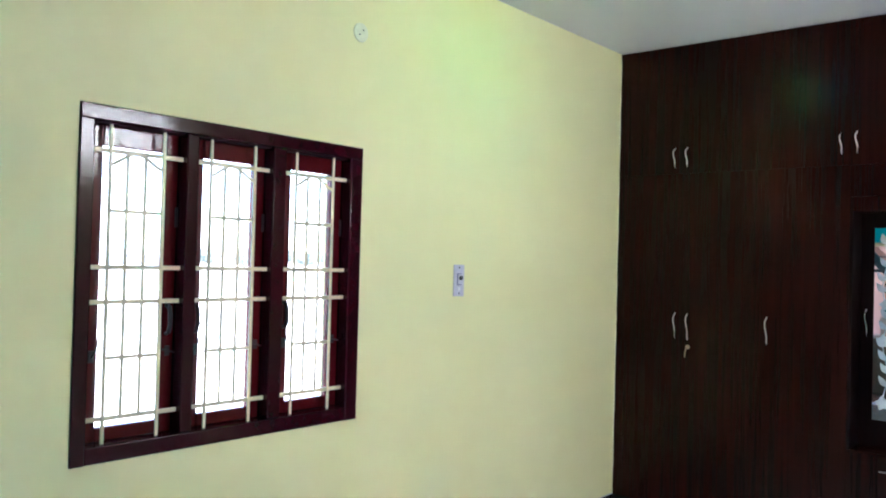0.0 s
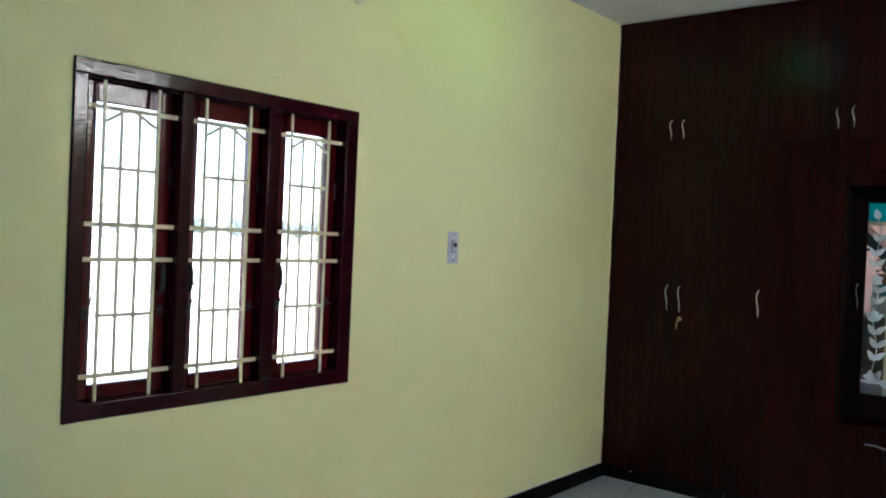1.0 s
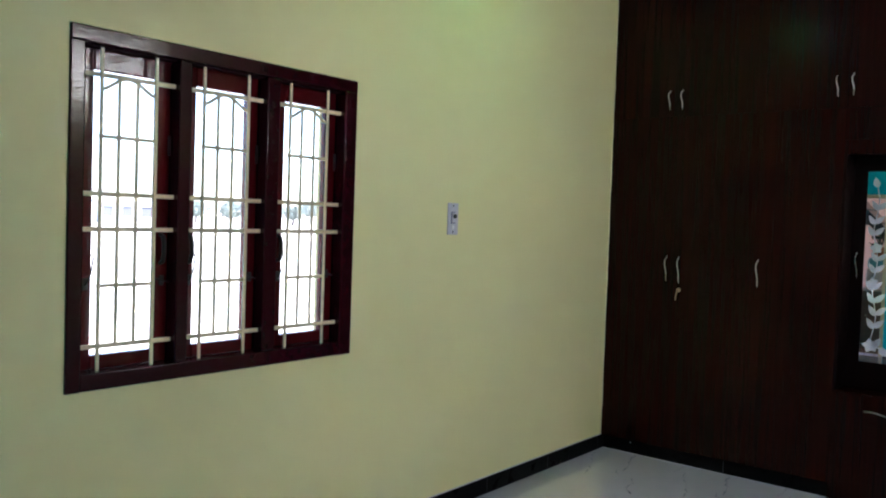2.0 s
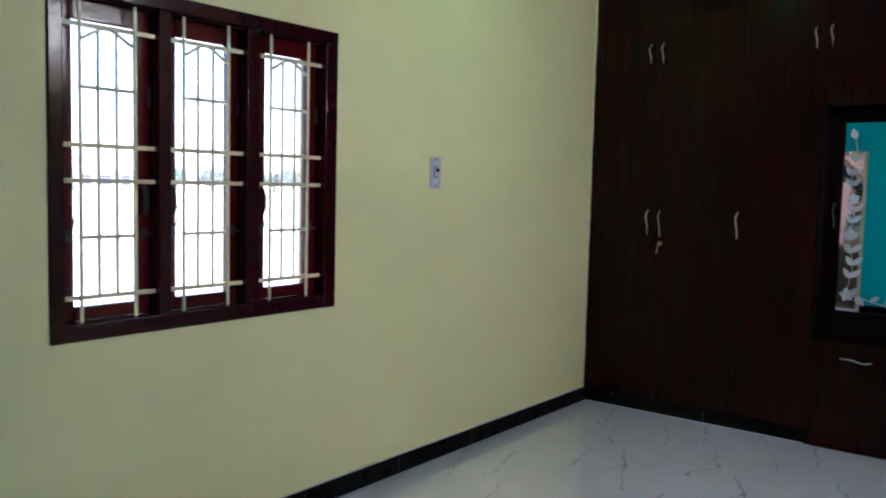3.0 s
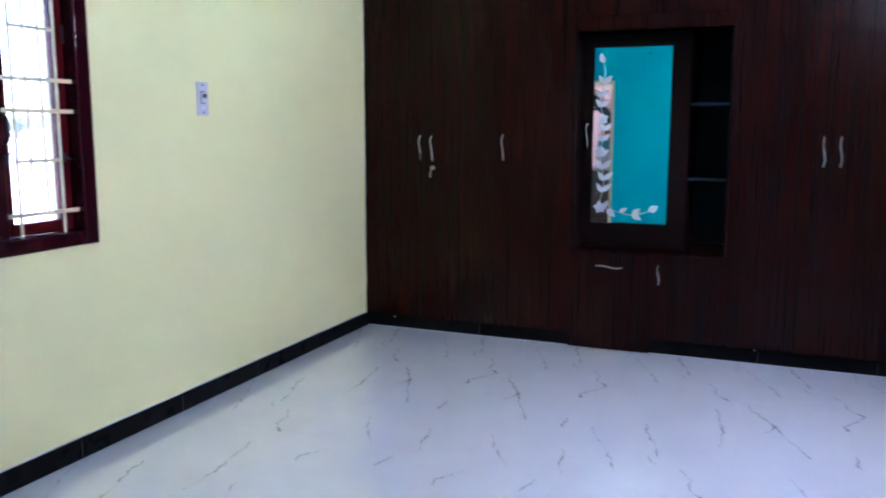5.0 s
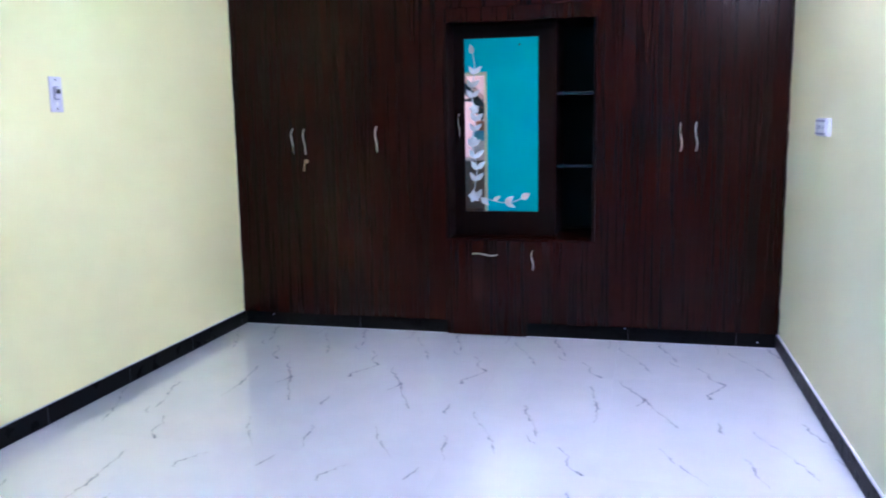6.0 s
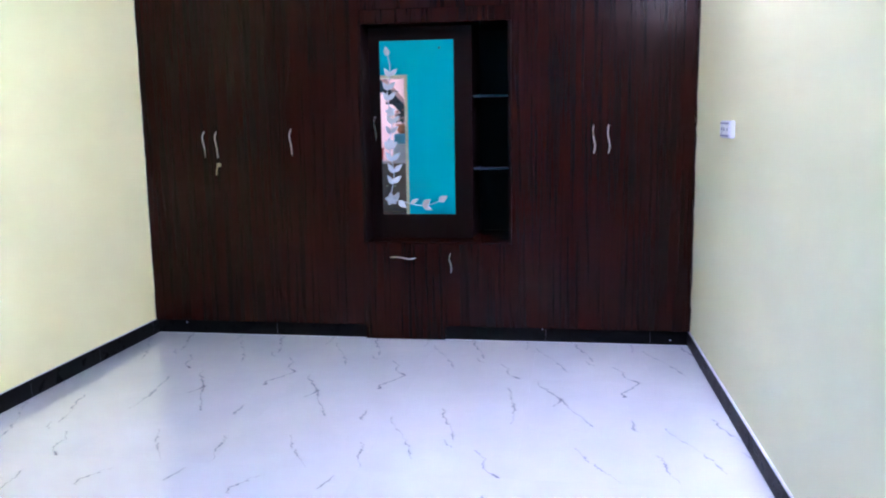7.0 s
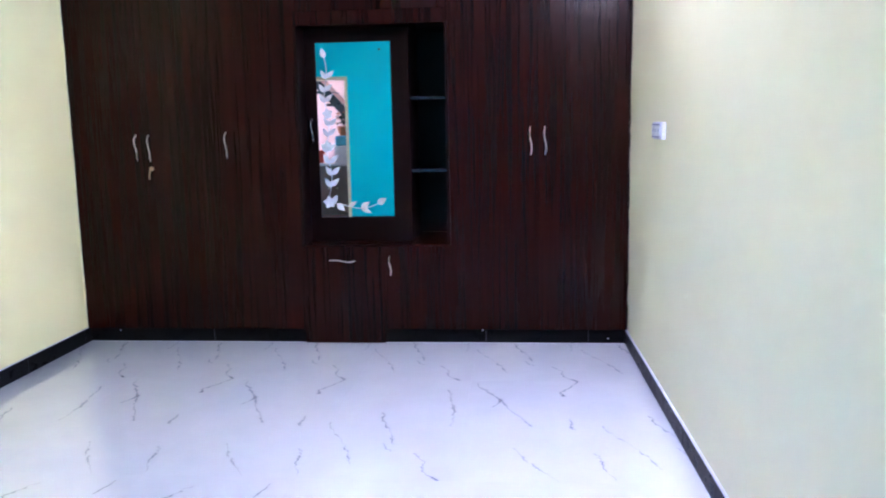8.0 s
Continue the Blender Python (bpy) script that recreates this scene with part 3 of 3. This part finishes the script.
add_sweep(bm, [(0.490, -0.024, 1.064), (0.486, -0.025, 1.05), (0.481, -0.022, 1.03), (0.479, -0.018, 1.008)], (1, 0, 0), 0.0045, 0.0015, 8)
part("bow", bm, BRASS, key)

right = thing("wardrobe", (2.8, 0.3, 0), "dark mahogany wardrobe unit with two tall doors", "wardrobe", "fitted wardrobes")
carcass(right, 2.279, WX - 0.004, 0.0, LOFT_Z)
door(right, 2.279, 2.790, SK, LOFT_Z)
door(right, 2.790, WX - 0.011, SK, LOFT_Z)
wide = [c for c in right.children if c.name.startswith("door")]
wavy_handle(wide[0], 2.748, 1.120, 1.280)
wavy_handle(wide[1], 2.830, 1.120, 1.280)

# lofts over the whole width
SPLITS = [0.003, 0.428, 0.904, 1.380, 1.856, 2.332, 2.808, WX - 0.004]
for k in range(4):
    x0, x1 = SPLITS[2 * k], SPLITS[min(2 * k + 2, 7)]
    loft = thing("loft_cabinet", ((x0 + x1) / 2, 0.3, LOFT_Z), "dark mahogany loft cabinet above the wardrobe", "cabinet", "loft cabinets")
    carcass(loft, x0, x1, LOFT_Z + 0.0005, CEIL - 0.002)
    doors = [door(loft, a, b, LOFT_Z + 0.001, CEIL - 0.004, -0.003) for a, b in zip(SPLITS[2 * k:2 * k + 3], SPLITS[2 * k + 1:2 * k + 3])]
    if len(doors) == 2:
        wavy_handle(doors[0], x0 + (SPLITS[2 * k + 1] - x0) - 0.040, LOFT_Z + 0.034 + 0.026 * (k > 0), LOFT_Z + 0.158 + 0.023 * (k > 0), -0.003)
        wavy_handle(doors[1], SPLITS[2 * k + 1] + 0.039, LOFT_Z + 0.034 + 0.026 * (k > 0), LOFT_Z + 0.158 + 0.023 * (k > 0), -0.003)

# dressing unit: niche with mirror door and shelves, drawer and small door below
NX0, NX1, NZ0, NZ1, ND = 1.386, 2.279, 0.600, 1.876, 0.142
unit = thing("dressing_unit", (1.83, 0.3, 0), "dark mahogany dressing unit with mirror niche and shelves", "dresser", "fitted wardrobes")
carcass(unit, NX0, NX1, 0.0, NZ0 - 0.012)
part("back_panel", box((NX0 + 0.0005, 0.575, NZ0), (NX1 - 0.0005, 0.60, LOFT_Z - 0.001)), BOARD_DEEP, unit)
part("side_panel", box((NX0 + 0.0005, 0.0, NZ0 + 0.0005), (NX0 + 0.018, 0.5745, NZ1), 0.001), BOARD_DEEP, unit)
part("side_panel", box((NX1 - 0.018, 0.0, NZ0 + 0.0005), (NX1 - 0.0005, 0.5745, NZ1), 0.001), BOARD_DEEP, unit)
part("top_panel", box((NX0 + 0.0005, 0.0, NZ1 + 0.0005), (NX1 - 0.0005, 0.5745, TOP - 0.002), 0.0015), BOARD, unit)
part("fascia", box((NX0 + 0.001, 0.0, TOP), (NX1 - 0.001, 0.019, LOFT_Z - 0.002), 0.0015), BOARD, unit)
part("ledge", box((NX0 + 0.001, -0.006, NZ0 - 0.0115), (NX1 - 0.001, 0.5745, NZ0), 0.002), BOARD, unit, "reddish mahogany ledge board")
# mirror door
MX0, MX1, MZ0, MZ1 = 1.474, 1.926, 0.749, 1.794
DX1 = 2.033
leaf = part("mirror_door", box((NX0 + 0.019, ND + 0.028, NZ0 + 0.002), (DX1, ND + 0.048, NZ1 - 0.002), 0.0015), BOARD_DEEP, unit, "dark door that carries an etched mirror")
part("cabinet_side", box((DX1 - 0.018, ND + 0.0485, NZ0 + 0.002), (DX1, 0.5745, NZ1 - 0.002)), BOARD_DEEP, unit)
glass = part("mirror", box((MX0, ND + 0.0225, MZ0), (MX1, ND + 0.0277, MZ1), 0.0012), MIRROR, leaf, "silvered mirror with an etched vine")
wavy_handle(leaf, 1.439, 1.198, 1.348, ND + 0.028)
for z in (1.459, 1.025):
    part("shelf", box((DX1 + 0.0005, 0.200, z - 0.009), (NX1 - 0.0185, 0.5745, z + 0.009), 0.004, 2), SHELF, unit, "dark glass shelf with a shiny front edge")
# drawer front and small door
drawer = door(unit, 1.386, 1.877, 0.002, NZ0 - 0.0115, -0.001, name="drawer_front")
wavy_handle(drawer, 0.508, 1.550, 1.712, -0.001, True)
low = door(unit, 1.877, 2.279, SK, NZ0 - 0.0115)
wavy_handle(low, 1.917, 0.419, 0.540, 0.0)


# etched vine on the mirror
def leaf_shape(bm, base, way, length, width, y):
    """A pointed leaf on the mirror's face."""
    base, way = Vector(base), Vector(way).normalized()
    side = Vector((way.y, -way.x))
    outline = []
    for k in range(7):
        t = k / 6
        outline.append(base + way * length * t + side * width * 0.5 * math.sin(math.pi * t ** 0.75))
    for k in range(5, 0, -1):
        t = k / 6
        outline.append(base + way * length * t - side * width * 0.5 * math.sin(math.pi * t ** 0.75))
    vs = [bm.verts.new((p.x, y, p.y)) for p in outline]
    back = [bm.verts.new((p.x, y + 0.0009, p.y)) for p in outline]
    f = bm.faces.new(vs)
    if f.normal.y > 0:
        f.normal_flip()
    count = len(vs)
    for k in range(count):
        bm.faces.new((vs[k], vs[(k + 1) % count], back[(k + 1) % count], back[k]))


EY = ND + 0.0212
stem = [(MX0 + 0.052 + 0.012 * math.sin(k * 1.1) + 0.012 * (k / 16), MZ1 - 0.09 - (MZ1 - MZ0 - 0.17) * k / 16) for k in range(17)]
vine = part("etched_stem", sweep([(x, EY + 0.0006, z) for x, z in stem], (1, 0, 0), 0.0028, 0.0006, 6), ETCH, glass, "white etched vine stem")
rnd = random.Random(4)


def along(t):
    f = t * 16
    k = min(int(f), 15)
    return Vector(stem[k]).lerp(Vector(stem[k + 1]), f - k)


def etched(shapes, name="etched_leaf"):
    bm = bmesh.new()
    for k, (base, way, length, width) in enumerate(shapes):
        leaf_shape(bm, base, way, length, width, EY - 0.0003 * k)
    return part(name, bm, ETCH, glass)


b = along(0.0)
etched([(b, (-0.25, 1), 0.062, 0.036)], "etched_bud")
for t in (0.14, 0.23, 0.30, 0.46, 0.53, 0.64, 0.72, 0.80, 0.88):
    b = along(t)
    size = rnd.uniform(0.060, 0.072)
    etched([(b, (-0.62, 1), size, size * 0.46)])
    etched([(b + Vector((0, 0.006)), (0.95, 0.85), size * 1.05, size * 0.46)])
for t, r in ((0.375, 0.030), (0.59, 0.026), (0.985, 0.036)):
    b = along(t)
    etched([(b, (math.cos(a), math.sin(a)), r * 1.15, r * 0.95) for a in [math.pi * 2 * k / 5 + 0.5 for k in range(5)]], "etched_flower")
low_z = stem[-1][1]
twig = [(stem[-1][0] + 0.02 + 0.300 * k / 12, low_z + 0.018 * math.cos(k / 12 * math.pi * 1.6) - 0.012 + 0.018 * (k / 12) ** 3) for k in range(13)]
part("etched_stem", sweep([(x, EY + 0.0006, z) for x, z in twig], (0, 0, 1), 0.0026, 0.0006, 6), ETCH, glass)
etched([(twig[1], (0.8, -0.75), 0.066, 0.040)])
etched([(twig[0], (0.55, 0.95), 0.060, 0.034)])
etched([(twig[4], (1, 0.62), 0.058, 0.026)])
etched([(twig[7], (0.9, 0.7), 0.068, 0.036)])
etched([(twig[7], (1, -0.45), 0.070, 0.030)])
etched([(twig[11], (0.9, 0.55), 0.066, 0.042)], "etched_bud")

# uneven filler along the corners beside the wardrobe
def filler(name, x, y, material, label, seed, wide):
    r = random.Random(seed)
    path, z = [], 0.09
    while z < CEIL - 0.02:
        path.append((x + r.uniform(-wide, wide), y, z))
        z += r.uniform(0.03, 0.09)
    tagged(link(name, sweep(path, (0, 1, 0), 0.004, 0.004, 6), material), label, "trim", kind="structure")


filler("trim_corner_east", WX - 0.006, -0.003, BOARD_DEEP, "dark uneven filler beside the wardrobe", 3, 0.004)
filler("trim_corner_west", 0.003, -0.004, PALE, "pale uneven filler beside the wardrobe", 8, 0.002)

# plinth tiles under the units
plinth = thing("baseboard_north", (0.0, 0.02, 0), "black granite plinth tiles under the wardrobe", "skirting", kind="structure")
for a, b in ((0.013, 0.205), (0.207, 0.805), (0.807, 1.386), (1.878, 2.479), (2.481, 3.085), (3.087, WX - 0.014)):
    part("skirting_tile", box((a, 0.0195, 0.001), (b - 0.0015, 0.0212, SK - 0.001), 0.0006), GRANITE, plinth)
for x in (0.8052, 2.4791, 3.0851):
    part("joint", box((x - 0.0009, 0.0193, 0.003), (x + 0.0013, 0.0211, SK - 0.012)), GROUT_GREY, plinth, "grey grout joint")
for x, z in ((0.205, 0.070), (2.46, 0.078), (3.20, 0.030)):
    part("paint_mark", disc((x, 0.0192, z), (0, 1, 0), 0.0042, 0.0012, 9), GROUT, plinth, "white paint mark")
tagged(link("trim_north", box((0.013, 0.0135, -0.002), (WX - 0.014, 0.0193, 0.0025), 0.0006), GROUT), "white grout line under the plinth", "trim", kind="structure")

# ---- hall behind the doorway, seen in the mirror ----
stairs = thing("staircase", (0.8, -7.4, 0), "dark stone staircase with a slanting side beam", "staircase")
sx0, sz0, sx1, sz1 = 1.45, 0.06, -1.25, 2.90
way = Vector((sx1 - sx0, 0, sz1 - sz0)).normalized()
up = Vector((-way.z, 0, way.x)) * -1
if up.z < 0:
    up = -up


def slanted(y0, y1, lower, upper):
    bm = bmesh.new()
    a, b = Vector((sx0, 0, sz0)), Vector((sx1, 0, sz1))
    quad = [a + up * lower, b + up * lower, b + up * upper, a + up * upper]
    f0 = [bm.verts.new((q.x, y0, max(q.z, 0.0))) for q in quad]
    f1 = [bm.verts.new((q.x, y1, max(q.z, 0.0))) for q in quad]
    bm.faces.new(f0)
    bm.faces.new(f1[::-1])
    for k in range(4):
        bm.faces.new((f0[k], f1[k], f1[(k + 1) % 4], f0[(k + 1) % 4]))
    bmesh.ops.recalc_face_normals(bm, faces=bm.faces)
    return bm


part("side_beam", slanted(-7.24, -7.20, -0.06, 0.06), STONE_DARK, stairs)
part("flight", slanted(-8.2, -7.245, -0.055, 0.0), PEACH, stairs, "peach painted soffit")
for k in range(14):
    f = (k + 0.5) / 15
    x, z = sx0 + (sx1 - sx0) * f, sz0 + (sz1 - sz0) * f
    part("step", box((x - 0.10, -8.2, z - 0.105), (x + 0.08, -7.245, z - 0.065), 0.004), STONE_DARK, stairs)

cab = thing("hall_cabinet", (0.0, -7.0, 0), "low brown wooden cabinet in the hall", "cabinet")
part("body", box((-0.62, -7.16, 0.0), (0.62, -6.72, 0.70), 0.006), HALL_WOOD, cab)
part("top", box((-0.65, -7.18, 0.7005), (0.65, -6.70, 0.735), 0.005), PALE_CARD, cab, "pale cabinet top")
for x in (-0.31, 0.31):
    d = part("door", box((x - 0.295, -6.719, 0.05), (x + 0.295, -6.702, 0.68), 0.004), HALL_WOOD, cab)
    part("knob", disc((x - 0.25 * (1 if x > 0 else -1), -6.695, 0.38), (0, 1, 0), 0.014, 0.014, 12, 0.003), BRASS, d)
tagged(link("carton", box((0.015, -7.08, 0.736), (0.34, -6.80, 0.985), 0.004), PALE_CARD), "pale carton on the hall cabinet", "box")
tagged(link("folded_cloth", box((0.02, -7.06, 0.986), (0.33, -6.82, 1.13), 0.035, 3), TEAL), "teal folded cloth on the carton", "cloth")


def turned(name, x, y, z, profile, material, parent=None, label=""):
    """A vessel turned about its upright axis."""
    bm = bmesh.new()
    rings = [[bm.verts.new((x + r * math.cos(a * math.pi / 10), y + r * math.sin(a * math.pi / 10), z + h)) for a in range(20)] for r, h in profile]
    for r0, r1 in zip(rings, rings[1:]):
        for k in range(20):
            bm.faces.new((r0[k], r0[(k + 1) % 20], r1[(k + 1) % 20], r1[k])).smooth = True
    bm.faces.new(rings[0][::-1])
    bm.faces.new(rings[-1])
    return link(name, bm, material, parent, label)


flower = thing("potted_plant", (0.14, -6.94, 1.131), "dark leafy plant in an orange clay pot on the cloth", "plant")
turned("pot", 0.14, -6.94, 1.131, [(0.055, 0.0), (0.085, 0.05), (0.10, 0.11), (0.105, 0.135), (0.095, 0.14)], ORANGE, flower, "orange clay pot")
sprigs = random.Random(11)


def sprig(bm):
    a, out, h = sprigs.uniform(0, 6.28), sprigs.uniform(0.01, 0.13), sprigs.uniform(0.02, 0.20)
    m = Matrix.Translation((0.14 + out * math.cos(a), -6.94 + out * math.sin(a), 1.275 + h)) @ Euler((sprigs.uniform(-1, 1), sprigs.uniform(-1, 1), a)).to_matrix().to_4x4()
    size = sprigs.uniform(0.022, 0.042)
    rim = ((-size, 0, 0), (0, -size * 0.5, 0.006), (size, 0, -0.008), (0, size * 0.5, 0.006))
    top = [bm.verts.new(m @ Vector(p)) for p in rim]
    low = [bm.verts.new(m @ (Vector(p) - Vector((0, 0, 0.002)))) for p in rim]
    bm.faces.new(top)
    bm.faces.new(low[::-1])
    for k in range(4):
        bm.faces.new((top[(k + 1) % 4], top[k], low[k], low[(k + 1) % 4]))
    return bm


foliage = bmesh.new()
for k in range(46):
    sprig(foliage)
tagged(part("foliage", foliage, LEAVES_DARK, flower), kind="stuff")
for k in range(9):
    part("flower", sprig(bmesh.new()), ORANGE, flower, "orange flower")
stalks = bmesh.new()
for k in range(7):
    a = k * 0.9
    add_sweep(stalks, [(0.14, -6.94, 1.268), (0.14 + 0.04 * math.cos(a), -6.94 + 0.04 * math.sin(a), 1.36), (0.14 + 0.09 * math.cos(a), -6.94 + 0.09 * math.sin(a), 1.45)], (1, 0.2, 0), 0.004, 0.004, 5)
part("stalks", stalks, LEAVES_DARK, flower)
bucket = thing("bucket", (-0.24, -6.93, 0.736), "small red plastic bucket on the hall cabinet", "bucket")
turned("body", -0.24, -6.93, 0.736, [(0.065, 0.0), (0.07, 0.01), (0.088, 0.17), (0.093, 0.175), (0.093, 0.185), (0.085, 0.186)], RED_PLASTIC, bucket)
part("handle", sweep([(-0.24 + 0.094 * math.cos(math.pi * k / 10), -6.93 - 0.03 * math.sin(math.pi * k / 10), 0.912 + 0.07 * math.sin(math.pi * k / 10)) for k in range(11)], (0, 1, 0), 0.003, 0.003, 6), STEEL, bucket, "thin wire handle")

# ---- outside ----
ground = bmesh.new()
bmesh.ops.create_grid(ground, x_segments=40, y_segments=40, size=1500)
for v in ground.verts:
    v.co.z = -0.62 + (0.25 * noise.noise(v.co * 0.01) if v.co.length > 60 else 0)
tagged(link("ground", ground, SOIL), "pale dry open ground", "ground", kind="structure")


def far_house(place, w, d, h, turn):
    m = pose(*place, 0, 0, turn)
    ob = new("house")
    ob.matrix_basis = m
    tagged(ob, "pale distant house with a flat roof", "house")

    def piece(name, a, b, material, parent=ob):
        o = link(name, box(a, b), material)
        o.parent = parent
        return o

    wall = piece("wall", (-w / 2, -d / 2, 0), (w / 2, d / 2, h), HOUSE_WALL)
    piece("roof", (-w / 2 - 0.4, -d / 2 - 0.4, h + 0.01), (w / 2 + 0.4, d / 2 + 0.4, h + 0.3), ROOF_GREY)
    for k in range(3):
        y = -d / 2 + d * (k + 0.5) / 3
        piece("window", (w / 2 + 0.01, y - 0.6, 0.9), (w / 2 + 0.08, y + 0.6, 2.1), DARK_PANE)
    return ob


far_house((-100, 54, -0.62), 8, 7, 2.6, -25)
far_house((-170, 84, -0.62), 9, 12, 5.6, -25)


def tree(place, tall, spread, seed):
    r = random.Random(seed)
    ob = new("tree")
    ob.matrix_basis = Matrix.Translation(place)
    tagged(ob, "distant leafy tree on the open ground", "tree", "far trees")
    trunk = sweep([(0, 0, 0), (0.1, 0.05, tall * 0.25), (0.0, 0.1, tall * 0.5), (0.15, 0.0, tall * 0.75)], (1, 0, 0), 0.22, 0.22, 7)
    for k in range(6):
        a = r.uniform(0, 6.28)
        add_sweep(trunk, [(0, 0, tall * 0.4), (math.cos(a) * spread * 0.4, math.sin(a) * spread * 0.4, tall * 0.62), (math.cos(a) * spread * 0.7, math.sin(a) * spread * 0.7, tall * 0.75)], (0, 0, 1), 0.07, 0.07, 5)
    o = link("trunk", trunk, BARK)
    o.parent = ob
    crown = bmesh.new()
    for k in range(900):
        a, h = r.uniform(0, 6.28), r.uniform(-1, 1)
        rad = spread * math.sqrt(max(0, 1 - h * h)) * r.uniform(0.4, 1.0) * (0.8 + 0.35 * math.sin(3 * a + seed))
        c = Vector((math.cos(a) * rad, math.sin(a) * rad, tall * 0.68 + h * tall * 0.32))
        m = Matrix.Translation(c) @ Euler((r.uniform(0, 6), r.uniform(0, 6), r.uniform(0, 6))).to_matrix().to_4x4()
        s = r.uniform(0.14, 0.34)
        vs = [crown.verts.new(m @ Vector(p)) for p in ((-s, 0, 0), (0, -s * 0.5, 0.05), (s, 0, 0), (0, s * 0.5, 0.05))]
        crown.faces.new(vs)
    o = link("crown", crown, LEAVES)
    o.parent = ob


for k, (x, y, tall, spread) in enumerate(((-106, 69, 3.2, 2.4), (-104, 74, 2.8, 2.2), (-112, 80, 3.4, 2.6), (-100, 83, 3.0, 2.2), (-116, 92, 3.6, 3.0), (-128, 60, 3.0, 3.2), (-118, 62, 2.6, 2.2), (-150, 70, 3.6, 4.0), (-126, 110, 4.0, 3.6))):
    tree((x, y, -0.62), tall, spread, k + 3)

# ---- floor tiles ----
JX, JY = 0.03, -0.71
PRINTS = ("hhhhhhhhhh", "bphhbbhbhb", "hhhhpphhhb", "bphbhbpbhp", "hbphbhbpbh", "pbhbphbhbp")     # row by row from the wardrobe


def tile_print(a, b):
    return "bhp".index(PRINTS[b + 1][a + 3])


def tile_mesh(x0, x1, y0, y1, material):
    """A tile as large as its cut, printed like the whole ones."""
    me = bpy.data.meshes.new("floor_tile")
    bm = box((x0 + 0.00012, y0 + 0.00012, -0.009), (x1 - 0.00012, y1 - 0.00012, 0.0))
    bm.to_mesh(me)
    bm.free()
    me.materials.append(material)
    return me


WHOLE = [tile_mesh(-0.3, 0.3, -0.6, 0.6, m) for m in TILES]
for a in range(-3, 7):
    for b in range(-1, 5):
        x0, x1 = JX + 0.6 * a, JX + 0.6 * (a + 1)
        y1, y0 = JY - 1.2 * b, JY - 1.2 * (b + 1)
        cx, cy = (x0 + x1) / 2, (y0 + y1) / 2
        lo = -1.3 if y1 < LEFT_END + 0.3 else 0.0
        cut = (max(x0, lo), min(x1, WX + 0.125), max(y0, BACK), min(y1, 0.0215))
        if cut[1] - cut[0] < 0.02 or cut[3] - cut[2] < 0.02:
            continue
        kind = tile_print(a, b)
        whole = abs(cut[1] - cut[0] - 0.6) < 1e-6 and abs(cut[3] - cut[2] - 1.2) < 1e-6
        ob = new("floor_tile", WHOLE[kind] if whole else tile_mesh(cut[0] - cx, cut[1] - cx, cut[2] - cy, cut[3] - cy, TILES[kind]))
        ob.parent = floor
        ob.location = (cx, cy, 0.0)
